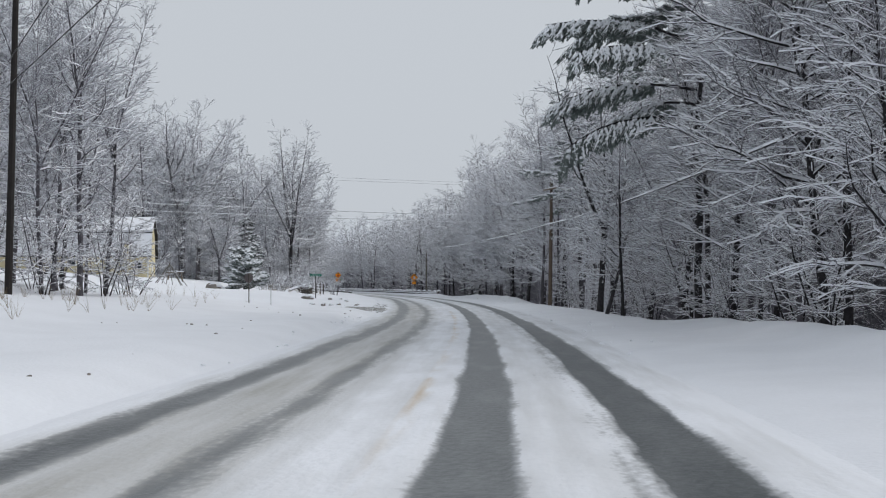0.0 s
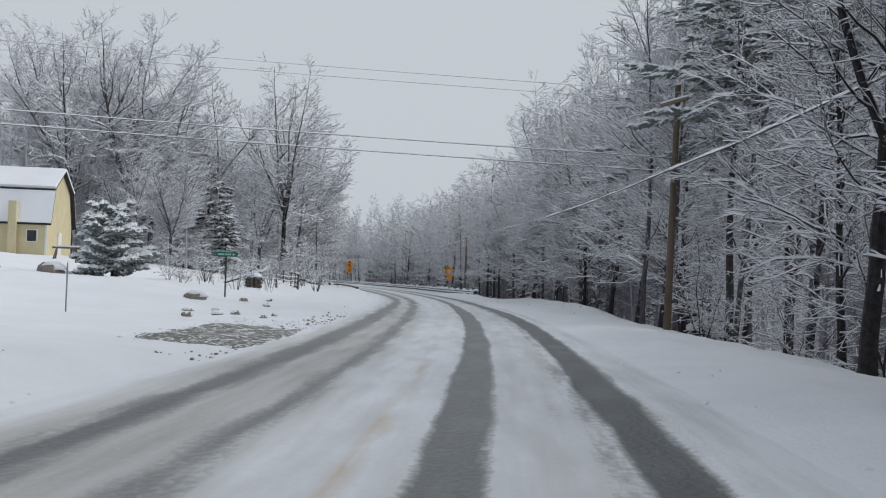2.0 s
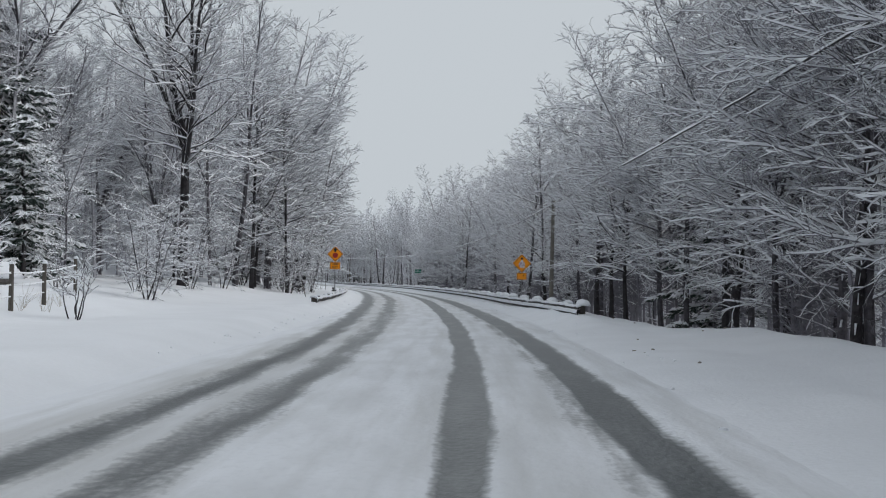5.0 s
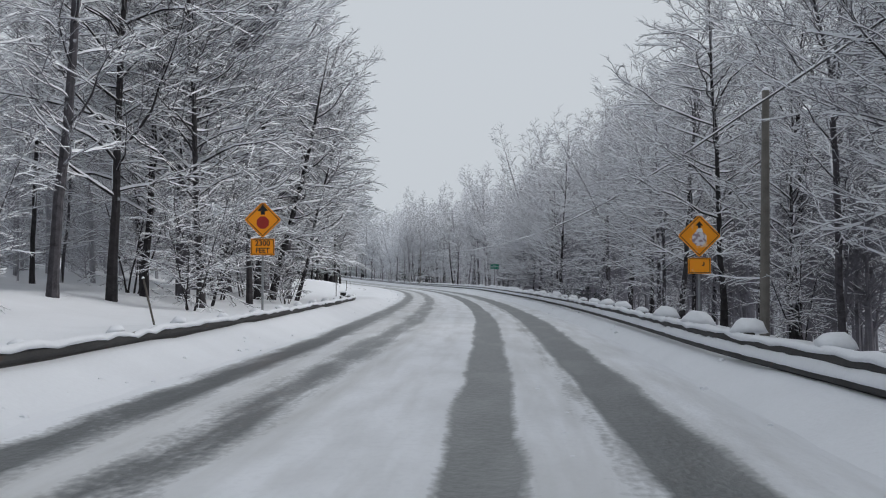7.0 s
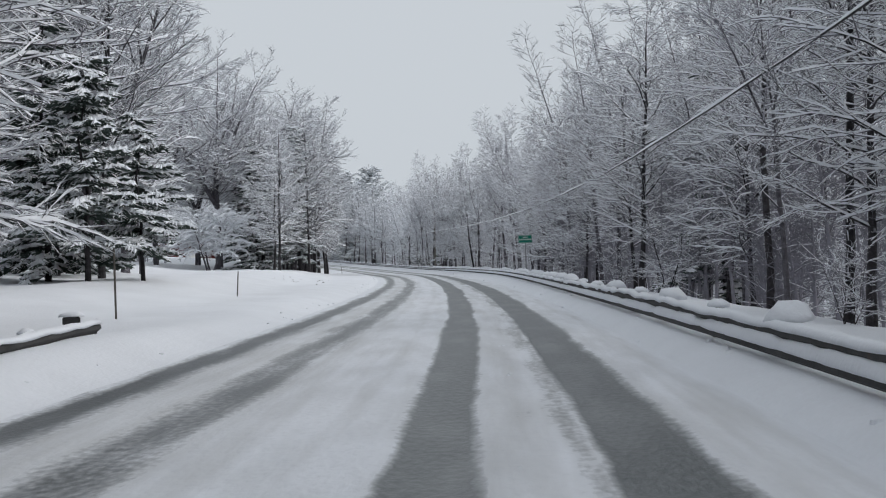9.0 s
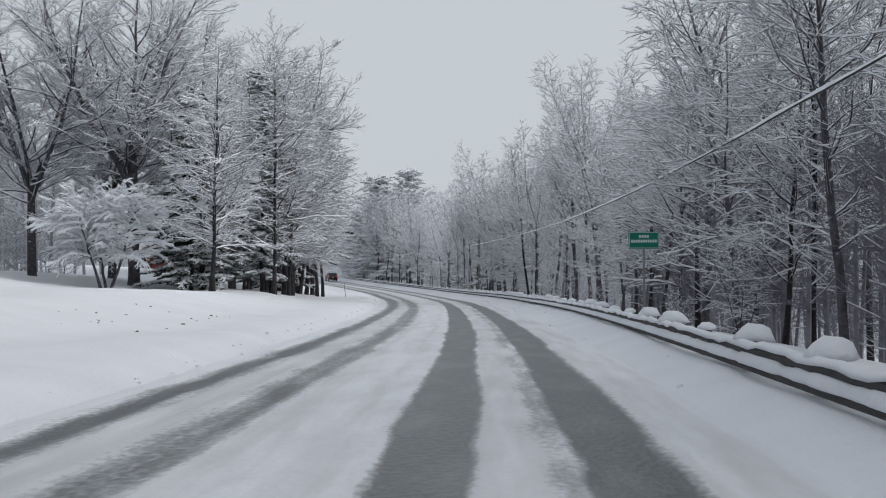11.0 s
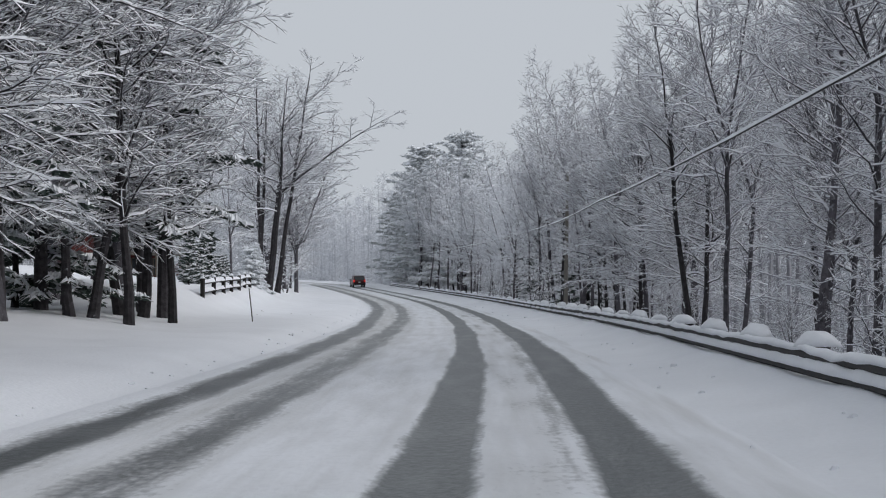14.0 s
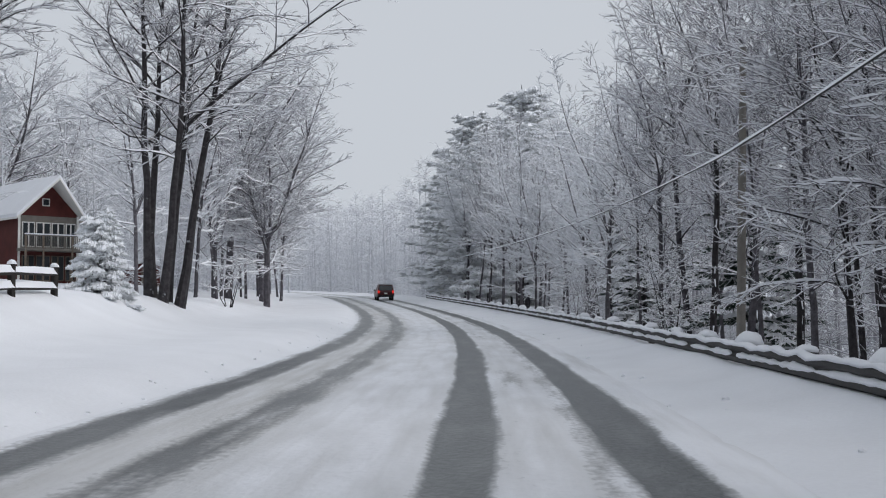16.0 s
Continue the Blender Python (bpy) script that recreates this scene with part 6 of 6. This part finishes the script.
debris(52, 65.5, 78, -8.2, -4.9, 420, 0.05, SNOW, "snow_clods", "small lumps of snow thrown onto the side road", 0.45)
debris(41, 62, 88, -6.0, -5.0, 170, 0.05, MUD, "slush_clods", "dirty slush clods along the road's edge")
debris(42, 66.2, 72.5, -7.9, -4.9, 420, 0.04, MUD, "slush_clods", "churned mud and slush clods on the side road", 0.45)
debris(43, 20, 420, -5.9, -5.3, 260, 0.06, SNOW, "snow_clods", "small lumps of ploughed snow by the road")
debris(44, 20, 420, 2.4, 4.2, 220, 0.06, SNOW, "snow_clods", "small lumps of ploughed snow by the road")
debris(45, 10, 60, -12, -6, 30, 0.045, STONE, "leaf_bits", "small dark flecks scattered on the snow")


debris(49, 150, 300, -0.05, 0.42, 420, 0.05, SNOW, "slush_lumps", "lumps of thrown snow between the wheel tracks")
debris(50, 335, 410, 0.35, 0.95, 260, 0.05, SNOW, "slush_lumps", "lumps of thrown snow between the wheel tracks")
# dark clods mark where the snow is scuffed and dented
debris(46, 262, 276, -12, -8.5, 26, 0.05, STONE, "leaf_bits", "small dark flecks scattered on the snow")
debris(47, 345, 375, -11.5, -7.5, 8, 0.04, STONE, "leaf_bits", "small dark flecks scattered on the snow")
debris(48, 100, 160, 3.5, 7.5, 26, 0.05, STONE, "leaf_bits", "small dark flecks scattered on the snow")


def tuft_patch(seed, s0, s1, off0, off1, count):
    rnd = random.Random(seed)
    v, f = [], []
    for _ in range(count):
        s, o = rnd.uniform(s0, s1), rnd.uniform(off0, off1)
        x, y = at(s, o)
        p = Vector((x, y, ground_z(s, o) - 0.05))
        for _b in range(7):
            d = direction(rnd.uniform(0, 6.28), rnd.uniform(0.9, 1.5)) * rnd.uniform(0.3, 0.8)
            g = tube([p, p + d * 0.6, p + d + Vector((d.x * 0.2, d.y * 0.2, -0.03))], [0.0035, 0.003, 0.0015], 3, False)
            k = len(v)
            v += g[0]
            f += [tuple(q + k for q in t) for t in g[1]]
    tagged(mesh_object("dry_grass", v, f, GRASS), "dry grass stalks poking through the snow", "grass", kind="stuff")


tuft_patch(51, 50, 66, -17, -12.5, 22)
tuft_patch(52, 104, 140, -17, -11, 70)
tuft_patch(53, 28, 46, -17, -12, 30)
for i, (s, o, k) in enumerate(((127.8, -9.6, 1.0), (135.4, -9.9, 0.8), (118, -13.0, 0.9), (112, -12.6, 0.8), (108, -14.5, 0.9), (122, -12.4, 0.8), (104, -12.2, 0.7), (130, -13.8, 0.8))):
    KIND.place("shrub", s, o, k, 47 * i, 0, "", "bare shrubs along the fence")
for i, (s, o, k) in enumerate(((101, -14.5, 0.5), (107, -16.5, 0.6), (116, -16, 0.55), (125, -15.5, 0.6), (133, -15.5, 0.7), (141, -15, 0.8), (148, -14.5, 0.7), (155, -13.5, 0.9))):
    KIND.place("brush", s, o, k, 61 * i, 0, "", "undergrowth along the road")


def wire_fence(points):
    top = thing("wire_fence", Matrix.Identity(4), "wire fence on dark wooden posts with clinging snow", "fence")
    spots = [Vector((*at(s, o), ground_z(s, o))) for s, o in points]
    rnd = random.Random(14)
    for p in spots:
        post = part("post", tube([p - Vector((0, 0, 0.5)), p + Vector((rnd.uniform(-0.05, 0.05), 0, 1.2))], [0.07, 0.06], 8), GREY_WOOD, top)
        part("snow_cap", moved(mound(0.09, 0.09, 0.1, rnd, 2, 7), Matrix.Translation(p + Vector((0, 0, 1.19)))), SNOW, post, "cap of snow")
    for a, b in zip(spots, spots[1:]):
        for z in (0.35, 0.65, 0.95):
            p0, p1 = a + Vector((0, 0, z)), b + Vector((0, 0, z))
            wire = part("wire", tube([p0, p0.lerp(p1, 0.5) - Vector((0, 0, 0.03)), p1], [0.006] * 3, 4), GALV, top)
            part("snow", ridge([p0, p0.lerp(p1, 0.5) - Vector((0, 0, 0.03)), p1], [0.008] * 3, 0.03, rnd), SNOW, wire, "snow on the wire")


wire_fence([(119, -13.4), (124, -12.2), (128.1, -11.0), (132, -11.3), (135.9, -11.7), (140, -12.3), (146, -13.3)])


def log_pile(s, off):
    top = thing("log_pile", stand(s, off, 30), "snow-covered stack of split logs beside a fallen limb", "log pile")
    rnd = random.Random(15)
    for row in range(3):
        for k in range(3):
            r = rnd.uniform(0.10, 0.13)
            x = (k - 1) * 0.27
            log = part("log", tube([(x, -0.5, 0.10 + row * 0.22), (x + 0.02, 0.5, 0.10 + row * 0.22)], [r, r], 8), GREY_WOOD, top)
    part("snow", moved(mound(0.55, 0.65, 0.3, rnd, 4, 10), pose(0, 0, 0.66)), SNOW, top, "thick cap of snow", True)
    limb = [(-2.2, 0.3, 0.15), (-1.2, 0.35, 0.45), (-0.2, 0.1, 0.80), (0.5, -0.2, 1.0), (1.0, -0.1, 1.35)]
    part("limb", tube(limb, [0.09, 0.08, 0.06, 0.04, 0.02], 7), BARK, top)
    part("snow", ridge([Vector(p) for p in limb], [0.1, 0.09, 0.07, 0.05, 0.03], 0.12, rnd), SNOW, top, "snow on the limb")


log_pile(113.6, -12.6)
stake(78, -13.0, 1.5, 0, "thin steel post in the snow", GALV)
stake(176, -8.3, 1.1, -14)


# ---- marker stakes ----
stake(219.5, -8.7, 1.7)
stake(238, -9.3, 1.0, 4)
stake(345.6, -8.6, 1.35, -6)


# ---- the vehicle ahead ----
def suv(s, off):
    x, y = at(s, off)
    top = thing("suv", pose(x, y, 0.03 + lift(s), 1.2, 0, math.degrees(heading(s)) + 2), "dark red sport utility vehicle with lit tail lamps", "car")
    L, W = 4.6, 0.92
    side = [(0, 0.45), (0, 0.95), (0.12, 1.05), (0.35, 1.72), (0.7, 1.78), (2.3, 1.76), (3.0, 1.12), (4.4, 0.98), (4.6, 0.75), (4.55, 0.40)]
    v, f = [], []
    k = len(side)
    for sgn, w in ((-1, W), (1, W)):
        for (yy, zz) in side:
            taper = W - 0.16 * max(0, (zz - 1.0) / 0.75)
            v.append((sgn * taper, yy, zz))
    f = [tuple(range(k)), tuple(range(2 * k - 1, k - 1, -1))] + [(j, j + k, (j + 1) % k + k, (j + 1) % k) for j in range(k)]
    part("body", (v, f), CAR_RED, top)
    part("rear_window", ([(-0.72, 0.15, 1.13), (0.72, 0.15, 1.13), (0.66, 0.325, 1.66), (-0.66, 0.325, 1.66), (-0.72, 0.12, 1.13), (0.72, 0.12, 1.13), (0.66, 0.295, 1.66), (-0.66, 0.295, 1.66)], [(4, 5, 6, 7), (0, 3, 2, 1), (0, 1, 5, 4), (1, 2, 6, 5), (2, 3, 7, 6), (3, 0, 4, 7)]), GLASS_DARK, top)
    part("bumper", box(-0.9, -0.12, 0.38, 0.9, 0.05, 0.62, 0.03), BLACK, top)
    part("number_plate", box(-0.16, -0.02, 0.74, 0.16, 0.0, 0.88, 0.004), WHITE_PRINT, top)
    for sgn in (-1, 1):
        part("tail_lamp", box(sgn * 0.80 - 0.11, -0.03, 0.82, sgn * 0.80 + 0.11, 0.05, 1.12, 0.02), LAMP_RED, top)
        part("mirror", box(sgn * 1.02 - 0.1, 3.0, 1.05, sgn * 1.02 + 0.1, 3.12, 1.22, 0.03), BLACK, top)
        part("roof_rail", tube([(sgn * 0.66, 0.6, 1.82), (sgn * 0.66, 2.3, 1.81)], [0.02, 0.02], 6), BLACK, top)
        for yy in (0.95, 3.7):
            wheel = part("wheel", moved(tube([(0, 0, 0), (0.06, 0, 0), (0.19, 0, 0), (0.24, 0, 0)], [0.30, 0.35, 0.35, 0.30], 20), pose(sgn * 0.82 - 0.12, yy, 0.34)), RUBBER, top)
            part("rim", moved(tube([(0, 0, 0), (0.26, 0, 0)], [0.2, 0.2], 14), pose(sgn * 0.82 - 0.13, yy, 0.34)), GALV, wheel)
    part("snow", box(-0.62, 0.5, 1.78, 0.62, 2.2, 1.84, 0.025), SNOW, top, "thin snow on the roof")
    return top


suv(470, 0.5)
